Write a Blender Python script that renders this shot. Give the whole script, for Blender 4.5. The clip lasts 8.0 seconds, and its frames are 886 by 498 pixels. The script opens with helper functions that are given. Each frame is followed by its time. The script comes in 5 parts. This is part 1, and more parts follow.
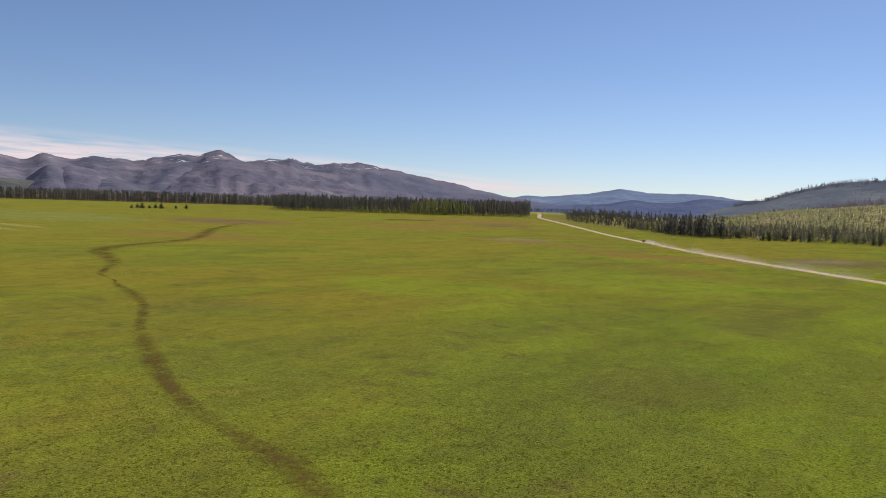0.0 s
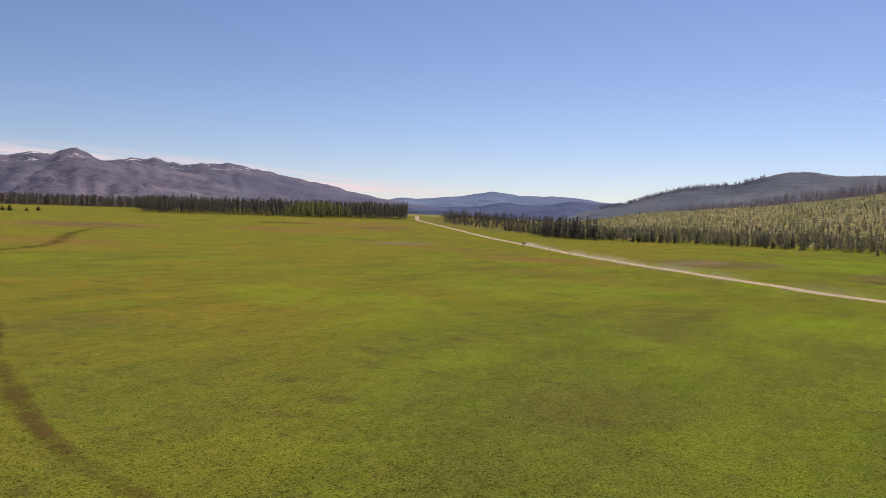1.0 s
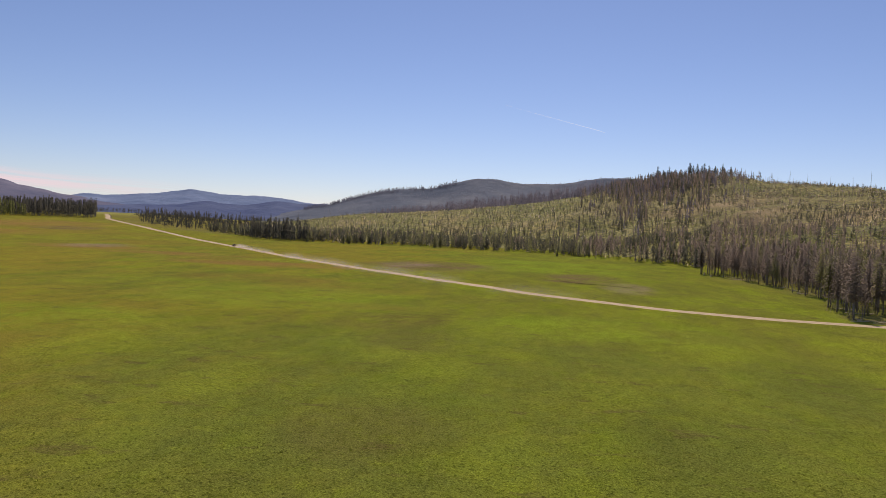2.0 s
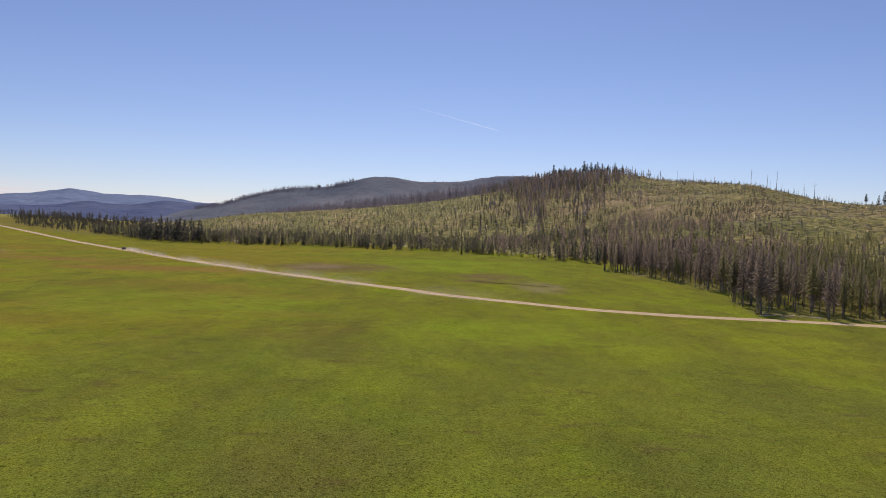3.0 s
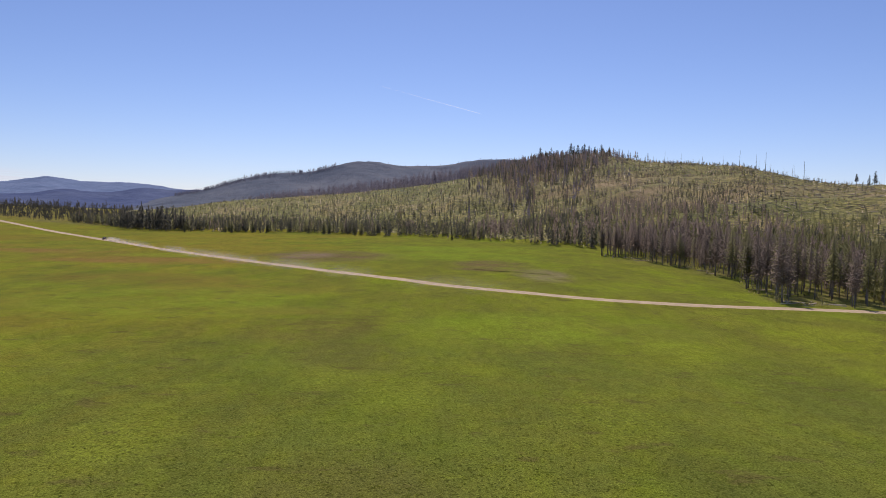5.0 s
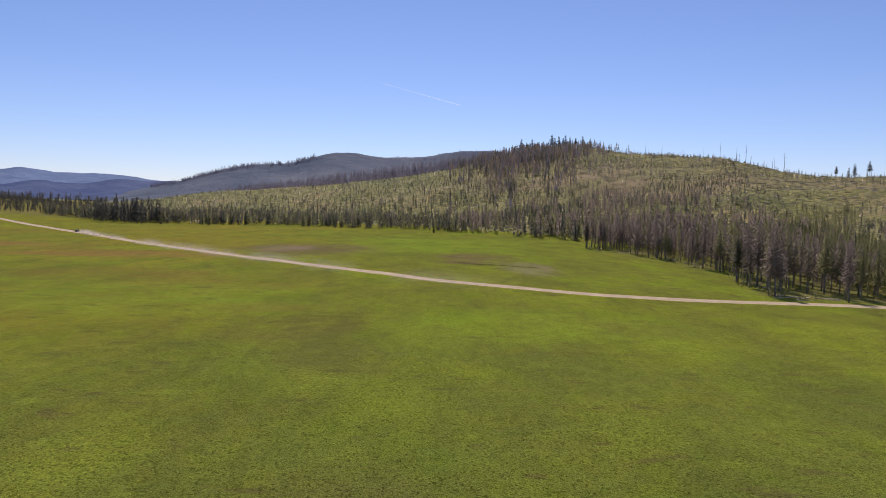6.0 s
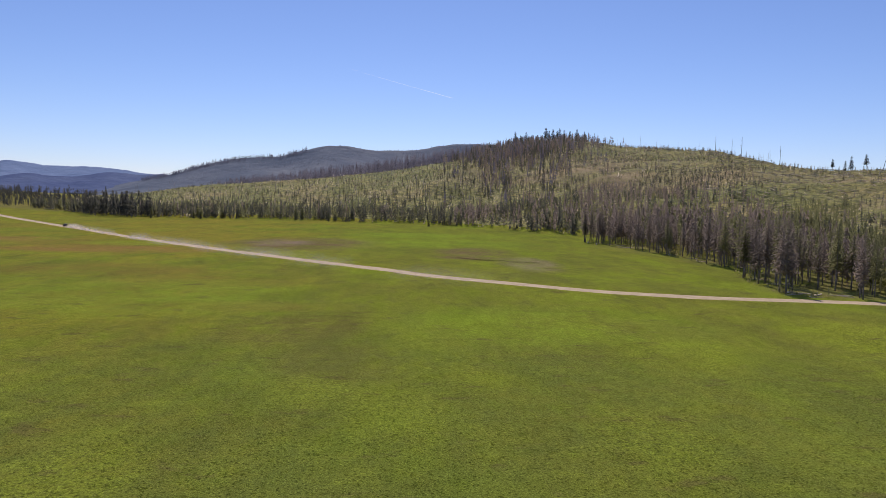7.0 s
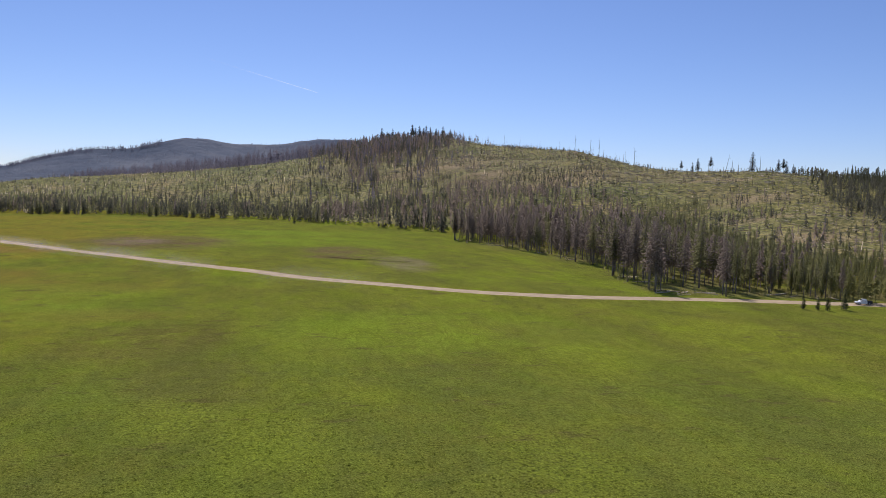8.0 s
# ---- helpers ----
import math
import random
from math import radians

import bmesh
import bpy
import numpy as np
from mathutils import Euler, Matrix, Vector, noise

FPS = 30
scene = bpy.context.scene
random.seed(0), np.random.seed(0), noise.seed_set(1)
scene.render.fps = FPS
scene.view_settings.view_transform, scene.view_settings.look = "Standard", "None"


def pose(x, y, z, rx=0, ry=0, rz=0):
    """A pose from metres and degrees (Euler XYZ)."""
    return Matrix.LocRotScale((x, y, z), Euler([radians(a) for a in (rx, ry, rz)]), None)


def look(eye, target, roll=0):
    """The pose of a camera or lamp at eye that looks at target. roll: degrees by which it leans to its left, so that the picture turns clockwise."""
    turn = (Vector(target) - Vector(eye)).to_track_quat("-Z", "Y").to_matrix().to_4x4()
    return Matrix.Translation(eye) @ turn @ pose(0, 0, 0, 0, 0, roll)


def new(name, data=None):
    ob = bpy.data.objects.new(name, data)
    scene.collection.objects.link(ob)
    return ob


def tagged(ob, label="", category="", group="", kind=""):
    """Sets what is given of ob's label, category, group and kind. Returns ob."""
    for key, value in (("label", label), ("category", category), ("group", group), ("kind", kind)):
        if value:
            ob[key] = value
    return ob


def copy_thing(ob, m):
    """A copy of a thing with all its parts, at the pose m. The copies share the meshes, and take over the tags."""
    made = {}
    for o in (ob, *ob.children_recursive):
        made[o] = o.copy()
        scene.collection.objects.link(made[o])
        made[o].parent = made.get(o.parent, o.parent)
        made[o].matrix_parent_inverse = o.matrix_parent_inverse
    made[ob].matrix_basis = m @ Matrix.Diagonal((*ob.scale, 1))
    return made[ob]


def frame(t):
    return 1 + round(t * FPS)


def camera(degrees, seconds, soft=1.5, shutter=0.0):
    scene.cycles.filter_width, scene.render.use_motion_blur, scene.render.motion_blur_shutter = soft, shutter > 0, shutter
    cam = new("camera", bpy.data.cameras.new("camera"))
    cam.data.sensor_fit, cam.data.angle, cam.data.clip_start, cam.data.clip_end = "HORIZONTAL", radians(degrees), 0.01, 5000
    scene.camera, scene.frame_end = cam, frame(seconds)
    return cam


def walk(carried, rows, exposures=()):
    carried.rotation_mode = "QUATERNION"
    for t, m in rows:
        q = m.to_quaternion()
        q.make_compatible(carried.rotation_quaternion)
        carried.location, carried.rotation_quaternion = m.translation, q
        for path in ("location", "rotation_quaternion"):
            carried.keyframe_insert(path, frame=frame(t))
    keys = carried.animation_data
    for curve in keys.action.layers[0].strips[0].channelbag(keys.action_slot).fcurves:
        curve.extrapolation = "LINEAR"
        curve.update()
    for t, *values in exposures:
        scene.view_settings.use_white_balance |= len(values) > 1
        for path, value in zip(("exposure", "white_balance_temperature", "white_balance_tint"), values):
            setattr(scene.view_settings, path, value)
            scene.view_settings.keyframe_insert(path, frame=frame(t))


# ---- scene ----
cam = camera(60.0, 8.0, soft=0.78)
PATH = [
    (0, (35.44, -23.30, 24.96), (-47.27, 76.75, 17.90), 1.69),
    (0.5, (29.60, -20.77, 25.04), (-49.76, 81.97, 18.30), 1.56),
    (1, (23.82, -18.72, 25.40), (-41.48, 93.51, 19.30), 1.73),
    (1.5, (18.13, -16.84, 25.97), (-22.17, 106.64, 20.72), 2.27),
    (2, (12.93, -13.97, 26.42), (-5.73, 114.61, 22.13), 2.44),
    (2.2, (11.05, -12.48, 26.55), (-0.08, 116.99, 22.74), 2.35),
    (3.3, (3.38, -2.86, 27.33), (2.73, 127.08, 23.01), 1.71),
    (3.5, (2.31, -1.10, 27.47), (2.08, 128.80, 22.80), 1.47),
    (4, (0.13, 1.89, 27.95), (0.13, 131.77, 22.44), 1.29),
    (4.5, (-1.40, 5.46, 28.02), (-0.82, 135.32, 21.98), 1.26),
    (6, (-4.42, 17.56, 28.08), (0.94, 147.21, 20.15), 1.29),
    (6.5, (-5.67, 22.06, 28.05), (0.96, 151.61, 19.51), 1.32),
    (7, (-6.84, 26.40, 28.16), (-0.10, 155.92, 19.14), 1.28),
    (7.5, (-7.62, 32.06, 28.20), (4.28, 161.20, 18.94), 1.37),
    (8, (-8.40, 37.28, 28.38), (20.89, 163.62, 19.36), 1.79),
]
walk(cam, [(t, look(eye, target, roll)) for t, eye, target, roll in PATH],
     [(0.0, 0.03, 6850, 9), (0.5, 0.06, 7100, 14), (2.0, -0.06, 7100, 18), (4.0, -0.07, 6600, 20), (6.0, 0.0, 6350, 20), (8.0, -0.05, 6100, 17)])

# ---- light ----
SUN_AZ, SUN_EL = 1.0, 46.0          # degrees clockwise from +y, above the horizon
world = bpy.data.worlds.new("sky")
scene.world = world
world.use_nodes = True
wn = world.node_tree.nodes
sky = wn.new("ShaderNodeTexSky")
sky.sky_type = "NISHITA"
sky.sun_disc = False
sky.sun_elevation = radians(SUN_EL)
sky.sun_rotation = radians(SUN_AZ)
sky.altitude = 1500
sky.air_density, sky.dust_density, sky.ozone_density = 1.0, 0.3, 4.5
wn["Background"].inputs["Strength"].default_value = 0.088
tint = wn.new("ShaderNodeMix")
tint.data_type, tint.blend_type = "RGBA", "MULTIPLY"
tint.inputs["Factor"].default_value = 1.0
tint.inputs["B"].default_value = (1.025, 1.008, 1.125, 1)
world.node_tree.links.new(sky.outputs["Color"], tint.inputs["A"])
world.node_tree.links.new(tint.outputs["Result"], wn["Background"].inputs["Color"])
lamp = bpy.data.lights.new("sun", "SUN")
lamp.energy, lamp.angle, lamp.color = 4.6, radians(0.53), (1.0, 0.95, 0.86)
sun = new("sun", lamp)
sa, se = radians(SUN_AZ), radians(SUN_EL)
sun.matrix_world = look((math.sin(sa) * math.cos(se) * 100, math.cos(sa) * math.cos(se) * 100, math.sin(se) * 100), (0, 0, 0))
scene.view_settings.exposure = 0.0


# ---- materials ----
def material(name):
    m = bpy.data.materials.new(name)
    m.use_nodes = True
    return m, m.node_tree.nodes, m.node_tree.links, m.node_tree.nodes["Principled BSDF"]


def ramp(nodes, links, source, stops):
    r = nodes.new("ShaderNodeValToRGB")
    e = r.color_ramp.elements
    while len(e) < len(stops):
        e.new(0.5)
    for el, (p, c) in zip(e, stops):
        el.position, el.color = p, (*c, 1) if len(c) == 3 else c
    links.new(source, r.inputs["Fac"])
    return r.outputs["Color"]


def noise_tex(nodes, links, coord, scale, detail=4, rough=0.55, stretch=(1, 1, 1), shift=(0, 0, 0)):
    mp = nodes.new("ShaderNodeMapping")
    mp.inputs["Scale"].default_value = stretch
    mp.inputs["Location"].default_value = shift
    links.new(coord, mp.inputs["Vector"])
    n = nodes.new("ShaderNodeTexNoise")
    n.inputs["Scale"].default_value, n.inputs["Detail"].default_value, n.inputs["Roughness"].default_value = scale, detail, rough
    links.new(mp.outputs["Vector"], n.inputs["Vector"])
    return n.outputs["Fac"]


def mix(nodes, links, fac, a, b, mode="MIX"):
    x = nodes.new("ShaderNodeMix")
    x.data_type, x.blend_type = "RGBA", mode
    for sock, v in ((x.inputs["Factor"], fac), (x.inputs["A"], a), (x.inputs["B"], b)):
        if isinstance(v, (int, float)):
            sock.default_value = v
        elif isinstance(v, tuple):
            sock.default_value = (*v, 1)
        else:
            links.new(v, sock)
    return x.outputs["Result"]


def maths(nodes, links, op, a, b=0.0, clamp=False):
    x = nodes.new("ShaderNodeMath")
    x.operation, x.use_clamp = op, clamp
    for sock, v in zip(x.inputs, (a, b)):
        if isinstance(v, (int, float)):
            sock.default_value = v
        else:
            links.new(v, sock)
    return x.outputs["Value"]


def bump(nodes, links, height, strength, distance, target):
    b = nodes.new("ShaderNodeBump")
    b.inputs["Strength"].default_value, b.inputs["Distance"].default_value = strength, distance
    links.new(height, b.inputs["Height"])
    links.new(b.outputs["Normal"], target.inputs["Normal"])


def coords(nodes):
    return nodes.new("ShaderNodeTexCoord").outputs["Object"]


def frayed(nodes, links, coord):
    fray = noise_tex(nodes, links, coord, 0.05, 5, 0.65)
    crumb = noise_tex(nodes, links, coord, 0.35, 5, 0.7, shift=(13, 5, 0))
    fray = maths(nodes, links, "ADD", maths(nodes, links, "MULTIPLY", fray, 0.55), maths(nodes, links, "MULTIPLY", crumb, 0.45))
    return maths(nodes, links, "MULTIPLY", maths(nodes, links, "SUBTRACT", fray, 0.36, True), 5.0, True)


def spots(nodes, links, coord, edge, places):
    """A mask, 1 inside soft ellipses (x, y, half width, half depth), with frayed edges."""
    total = None
    for x, y, a, b in places:
        mp = nodes.new("ShaderNodeMapping")
        mp.vector_type = "TEXTURE"
        mp.inputs["Location"].default_value, mp.inputs["Scale"].default_value = (x, y, 0), (a, b, 1e6)
        links.new(coord, mp.inputs["Vector"])
        ln = nodes.new("ShaderNodeVectorMath")
        ln.operation = "LENGTH"
        links.new(mp.outputs["Vector"], ln.inputs[0])
        v = maths(nodes, links, "SUBTRACT", 1.45, ln.outputs["Value"], True)
        total = v if total is None else maths(nodes, links, "MAXIMUM", total, v)
    return maths(nodes, links, "MULTIPLY", maths(nodes, links, "MULTIPLY", total, 1.5, True), edge, True)



BROWN_SPOTS = [(-532, 368, 46, 34), (18, 290, 11, 8), (23, 318, 13, 20), (-48, 352, 26, 34), (-398, 590, 22, 30)]
TAN_SPOTS = [(-530, 365, 56, 50), (-350, 215, 46, 28), (-470, 640, 60, 60), (-420, 480, 60, 40), (-240, 371, 34, 20), (-176, 345, 30, 14), (-110, 300, 34, 14)]
LUSH_SPOTS = [(-112, 331, 18, 9), (-60, 180, 30, 24), (20, 150, 24, 18), (-90, 120, 26, 16), (5, 370, 40, 30), (10, 430, 40, 26)]
LIME_SPOTS = [(17, 147, 14, 12.6), (-6, 97, 4.8, 8.4), (4, 110, 3.2, 5.6), (-15, 104, 4.0, 7.0), (34, 126, 7.2, 12.6), (71, 140, 9.6, 16.8), (-30, 78, 4.8, 8.4), (18, 88, 4.8, 8.4), (-60, 95, 7.2, 12.6)]
DIM_SPOTS = [(-13, 119, 7.6, 10.8), (-24, 141, 10, 12), (37, 146, 6.8, 9.6), (-95, 62, 7.6, 10.8), (-8, 62, 6.8, 9.6)]
DEEP_SPOTS = [(0, 84, 62, 46), (-70, 40, 40, 30)]
OCHRE_SPOTS = [(-430, 587, 70, 34), (-350, 545, 50, 26), (-239, 455, 45, 26), (-135, 315, 34, 22), (-85, 228, 26, 16), (-54, 203, 20, 11), (-78, 172, 16, 9), (-35, 166, 12, 6)]
SAGE_SPOTS = [(-640, 262, 95, 55)]
BARE_SPOTS = [(36, 270, 8, 22), (-58, 354, 11, 18), (-245, 390, 15, 22)]
FOREST_FLOOR = [(110, 206, 20, 14), (128, 196, 24, 9), (152, 188, 26, 8), (118, 232, 20, 22), (124, 290, 22, 40), (128, 360, 34, 50), (160, 250, 34, 60), (-300, 735, 90, 60), (-400, 830, 90, 80), (-510, 980, 80, 100)]
STRAW_SPOTS = [(-478, 182, 34, 5), (-450, 156, 30, 4), (-780, 1500, 500, 420), (-300, 1500, 300, 420)]


def meadow_material():
    m, n, l, p = material("meadow_grass")
    c = coords(n)
    broad = noise_tex(n, l, c, 0.011, 5, 0.6, (1, 0.6, 1))
    mid = noise_tex(n, l, c, 0.05, 6, 0.62, (1, 0.45, 1), (31, 7, 0))
    streak = noise_tex(n, l, c, 0.08, 6, 0.66, (1.0, 0.4, 1), (11, 17, 0))
    fine = noise_tex(n, l, c, 0.6, 6, 0.72, (1, 0.55, 1), (3, 9, 0))
    grain = noise_tex(n, l, c, 6.5, 3, 0.75)
    clot = noise_tex(n, l, c, 2.6, 5, 0.8, (1, 0.7, 1), (8, 1, 0))
    sep = n.new("ShaderNodeSeparateXYZ")
    l.new(c, sep.inputs[0])
    # drier towards the track, lusher towards the stand
    edge = frayed(n, l, c)
    west = maths(n, l, "MULTIPLY", maths(n, l, "ADD", maths(n, l, "MULTIPLY", sep.outputs["X"], -1.0), -10.0), 1 / 70, True)
    green = ramp(n, l, mid, [(0.36, (0.100, 0.108, 0.018)), (0.5, (0.121, 0.136, 0.018)), (0.63, (0.139, 0.171, 0.016))])
    gold = ramp(n, l, fine, [(0.3, (0.165, 0.127, 0.018)), (0.7, (0.205, 0.165, 0.023))])
    dry = ramp(n, l, maths(n, l, "ADD", maths(n, l, "MULTIPLY", broad, 0.65), maths(n, l, "MULTIPLY", streak, 0.35)), [(0.42, (0, 0, 0)), (0.57, (0.85, 0.85, 0.85))])
    dry = maths(n, l, "MULTIPLY", dry, maths(n, l, "ADD", maths(n, l, "MULTIPLY", west, 0.75), 0.25))
    valley = maths(n, l, "MULTIPLY", maths(n, l, "ADD", maths(n, l, "MULTIPLY", sep.outputs["X"], -1.0), -120.0), 1 / 260, True)
    dry = maths(n, l, "MAXIMUM", dry, maths(n, l, "MULTIPLY", valley, maths(n, l, "ADD", maths(n, l, "MULTIPLY", streak, 0.7), 0.18)), True)
    col = mix(n, l, dry, green, gold)
    patch = noise_tex(n, l, c, 0.2, 5, 0.7, (1, 0.45, 1), (21, 4, 0))
    col = mix(n, l, ramp(n, l, patch, [(0.36, (0.46, 0.46, 0.46)), (0.5, (0, 0, 0))]), col, (0.09, 0.09, 0.02))
    col = mix(n, l, ramp(n, l, patch, [(0.54, (0, 0, 0)), (0.68, (0.5, 0.5, 0.5))]), col, (0.150, 0.186, 0.015))
    ochre = spots(n, l, c, edge, OCHRE_SPOTS)
    col = mix(n, l, maths(n, l, "MULTIPLY", ochre, 0.6), col, (0.155, 0.112, 0.024))
    sage = spots(n, l, c, edge, SAGE_SPOTS)
    col = mix(n, l, maths(n, l, "MULTIPLY", sage, 0.35), col, (0.150, 0.195, 0.070))
    straw = spots(n, l, c, edge, STRAW_SPOTS)
    col = mix(n, l, maths(n, l, "MULTIPLY", straw, 0.75), col, (0.27, 0.235, 0.075))
    litter = spots(n, l, c, edge, FOREST_FLOOR)
    col = mix(n, l, maths(n, l, "MULTIPLY", litter, 0.7), col, (0.125, 0.100, 0.045))
    dim = spots(n, l, c, edge, DIM_SPOTS)
    col = mix(n, l, maths(n, l, "MULTIPLY", dim, 0.55), col, (0.115, 0.085, 0.026))
    # leafy yellow-green plants in broken patches
    lime = maths(n, l, "MULTIPLY", spots(n, l, c, edge, LIME_SPOTS), ramp(n, l, clot, [(0.44, (0.1, 0.1, 0.1)), (0.54, (1, 1, 1))]))
    col = mix(n, l, maths(n, l, "MULTIPLY", lime, 0.75), col, (0.215, 0.245, 0.018))
    col = mix(n, l, maths(n, l, "MULTIPLY", spots(n, l, c, edge, DEEP_SPOTS), 0.4), col, (0.092, 0.125, 0.022))
    lush = spots(n, l, c, edge, LUSH_SPOTS)
    col = mix(n, l, maths(n, l, "MULTIPLY", lush, 0.62), col, (0.156, 0.210, 0.018))
    tan = spots(n, l, c, edge, TAN_SPOTS)
    col = mix(n, l, maths(n, l, "MULTIPLY", tan, 0.8), col, (0.198, 0.116, 0.034))
    brown = spots(n, l, c, edge, BROWN_SPOTS)
    col = mix(n, l, maths(n, l, "MULTIPLY", brown, 0.95), col, (0.120, 0.084, 0.036))
    bare = spots(n, l, c, edge, BARE_SPOTS)
    col = mix(n, l, maths(n, l, "MULTIPLY", bare, 0.55), col, (0.215, 0.152, 0.095))
    tone = ramp(n, l, streak, [(0.32, (0.74, 0.76, 0.72)), (0.5, (0.98, 0.98, 0.98)), (0.7, (1.2, 1.2, 1.1))])
    col = mix(n, l, 0.4, col, tone, "MULTIPLY")
    # short rusty and dark scars in the sward
    scar = noise_tex(n, l, c, 0.24, 5, 0.62, (0.55, 1, 1), (14, 33, 0))
    col = mix(n, l, ramp(n, l, scar, [(0.33, (0.6, 0.6, 0.6)), (0.41, (0, 0, 0))]), col, (0.085, 0.068, 0.022))
    col = mix(n, l, ramp(n, l, scar, [(0.60, (0, 0, 0)), (0.68, (0.5, 0.5, 0.5))]), col, (0.165, 0.195, 0.022))
    stems = col
    shade = ramp(n, l, fine, [(0.36, (0.66, 0.67, 0.66)), (0.5, (1.0, 1.0, 1.0)), (0.64, (1.3, 1.3, 1.18))])
    col = mix(n, l, 0.4, col, shade, "MULTIPLY")
    lumps = ramp(n, l, clot, [(0.40, (0.42, 0.44, 0.42)), (0.5, (0.97, 0.97, 0.97)), (0.62, (1.4, 1.4, 1.25))])
    col = mix(n, l, 0.42, col, lumps, "MULTIPLY")
    speck = ramp(n, l, grain, [(0.38, (0.2, 0.21, 0.2)), (0.5, (0.95, 0.95, 0.95)), (0.64, (1.65, 1.65, 1.45))])
    col = mix(n, l, 0.55, col, speck, "MULTIPLY")
    for shift, size, near, far in (((0, 0, 0), 2.9, 0.2, 1.0), ((5, 3, 0), 4.2, 1.8, 1.0)):
        at = n.new("ShaderNodeMapping")
        at.inputs["Location"].default_value = shift
        l.new(c, at.inputs["Vector"])
        dots = n.new("ShaderNodeTexVoronoi")
        dots.inputs["Scale"].default_value = size
        l.new(at.outputs["Vector"], dots.inputs["Vector"])
        spot = ramp(n, l, maths(n, l, "ADD", dots.outputs["Distance"], maths(n, l, "MULTIPLY", maths(n, l, "SUBTRACT", clot, 0.5), 0.9)), [(0.16, (near, near, near * 0.98)), (0.40, (far, far, far))])
        col = mix(n, l, 0.8, col, spot, "MULTIPLY")
    p.inputs["Sheen Weight"].default_value = 0.64
    p.inputs["Sheen Roughness"].default_value = 0.5
    l.new(mix(n, l, 1.0, mix(n, l, 0.5, stems, col), (5.0, 4.6, 4.9), "MULTIPLY"), p.inputs["Sheen Tint"])
    l.new(mix(n, l, 1.0, col, (0.89, 0.86, 0.98), "MULTIPLY"), p.inputs["Base Color"])
    p.inputs["Roughness"].default_value = 1.0
    p.inputs["Specular IOR Level"].default_value = 0.0
    bump(n, l, maths(n, l, "ADD", fine, maths(n, l, "ADD", maths(n, l, "MULTIPLY", clot, 0.8), maths(n, l, "MULTIPLY", grain, 0.7))), 0.55, 0.3, p)
    return m


SOIL_SPOTS = [(214, 256, 20, 12), (262, 398, 26, 16), (236, 330, 20, 12), (300, 470, 26, 16), (230, 640, 40, 26), (160, 780, 40, 30), (330, 560, 26, 18), (190, 700, 26, 18)]
WARM_SPOTS = [(205, 730, 70, 90), (135, 860, 70, 80), (310, 640, 50, 60), (60, 800, 30, 60)]


def hillside_material():
    m, n, l, p = material("hillside_brush")
    c = coords(n)
    broad = noise_tex(n, l, c, 0.016, 5, 0.6)
    fine = noise_tex(n, l, c, 0.22, 6, 0.7, shift=(4, 2, 0))
    grain = noise_tex(n, l, c, 1.1, 4, 0.7)
    base = ramp(n, l, broad, [(0.3, (0.115, 0.122, 0.033)), (0.5, (0.188, 0.178, 0.055)), (0.68, (0.27, 0.215, 0.098))])
    sep = n.new("ShaderNodeSeparateXYZ")
    l.new(c, sep.inputs[0])
    east = maths(n, l, "MULTIPLY", maths(n, l, "SUBTRACT", sep.outputs["X"], 220.0), 1 / 120, True)
    grassy = ramp(n, l, noise_tex(n, l, c, 0.03, 5, 0.65, shift=(3, 14, 0)), [(0.4, (0.45, 0.45, 0.45)), (0.6, (1.0, 1.0, 1.0))])
    edge = frayed(n, l, c)
    base = mix(n, l, maths(n, l, "MULTIPLY", east, grassy), base, (0.185, 0.162, 0.052))
    tone = ramp(n, l, fine, [(0.34, (0.18, 0.21, 0.2)), (0.48, (0.8, 0.83, 0.75)), (0.62, (1.75, 1.65, 1.45))])
    col = mix(n, l, 1.0, base, tone, "MULTIPLY")
    col = mix(n, l, maths(n, l, "MULTIPLY", spots(n, l, c, edge, WARM_SPOTS), 0.45), col, (0.25, 0.185, 0.09))
    col = mix(n, l, maths(n, l, "MULTIPLY", spots(n, l, c, edge, SOIL_SPOTS), 0.75), col, (0.33, 0.235, 0.125))
    tw = ramp(n, l, grain, [(0.35, (0.6, 0.6, 0.6)), (0.65, (1.2, 1.2, 1.2))])
    col = mix(n, l, 0.7, col, tw, "MULTIPLY")
    litter = ramp(n, l, noise_tex(n, l, c, 0.75, 4, 0.65, shift=(7, 7, 2)), [(0.60, (0, 0, 0)), (0.66, (0.7, 0.7, 0.7))])
    col = mix(n, l, litter, col, (0.50, 0.42, 0.29))
    l.new(col, p.inputs["Base Color"])
    p.inputs["Roughness"].default_value = 0.95
    p.inputs["Specular IOR Level"].default_value = 0.1
    bump(n, l, fine, 0.9, 1.6, p)
    return m


def mottled(name, dark, mid, light, scale, rough=0.9, bump_size=0.0, detail=6, spec=0.2):
    m, n, l, p = material(name)
    c = coords(n)
    a = noise_tex(n, l, c, scale, detail, 0.62)
    b = noise_tex(n, l, c, scale * 6, 4, 0.6, shift=(5, 3, 1))
    col = ramp(n, l, a, [(0.3, dark), (0.5, mid), (0.7, light)])
    col = mix(n, l, 0.6, col, ramp(n, l, b, [(0.3, (0.65, 0.65, 0.65)), (0.7, (1.25, 1.25, 1.25))]), "MULTIPLY")
    l.new(col, p.inputs["Base Color"])
    p.inputs["Roughness"].default_value = rough
    p.inputs["Specular IOR Level"].default_value = spec
    if bump_size:
        bump(n, l, maths(n, l, "ADD", a, maths(n, l, "MULTIPLY", b, 0.3)), 0.8, bump_size, p)
    return m


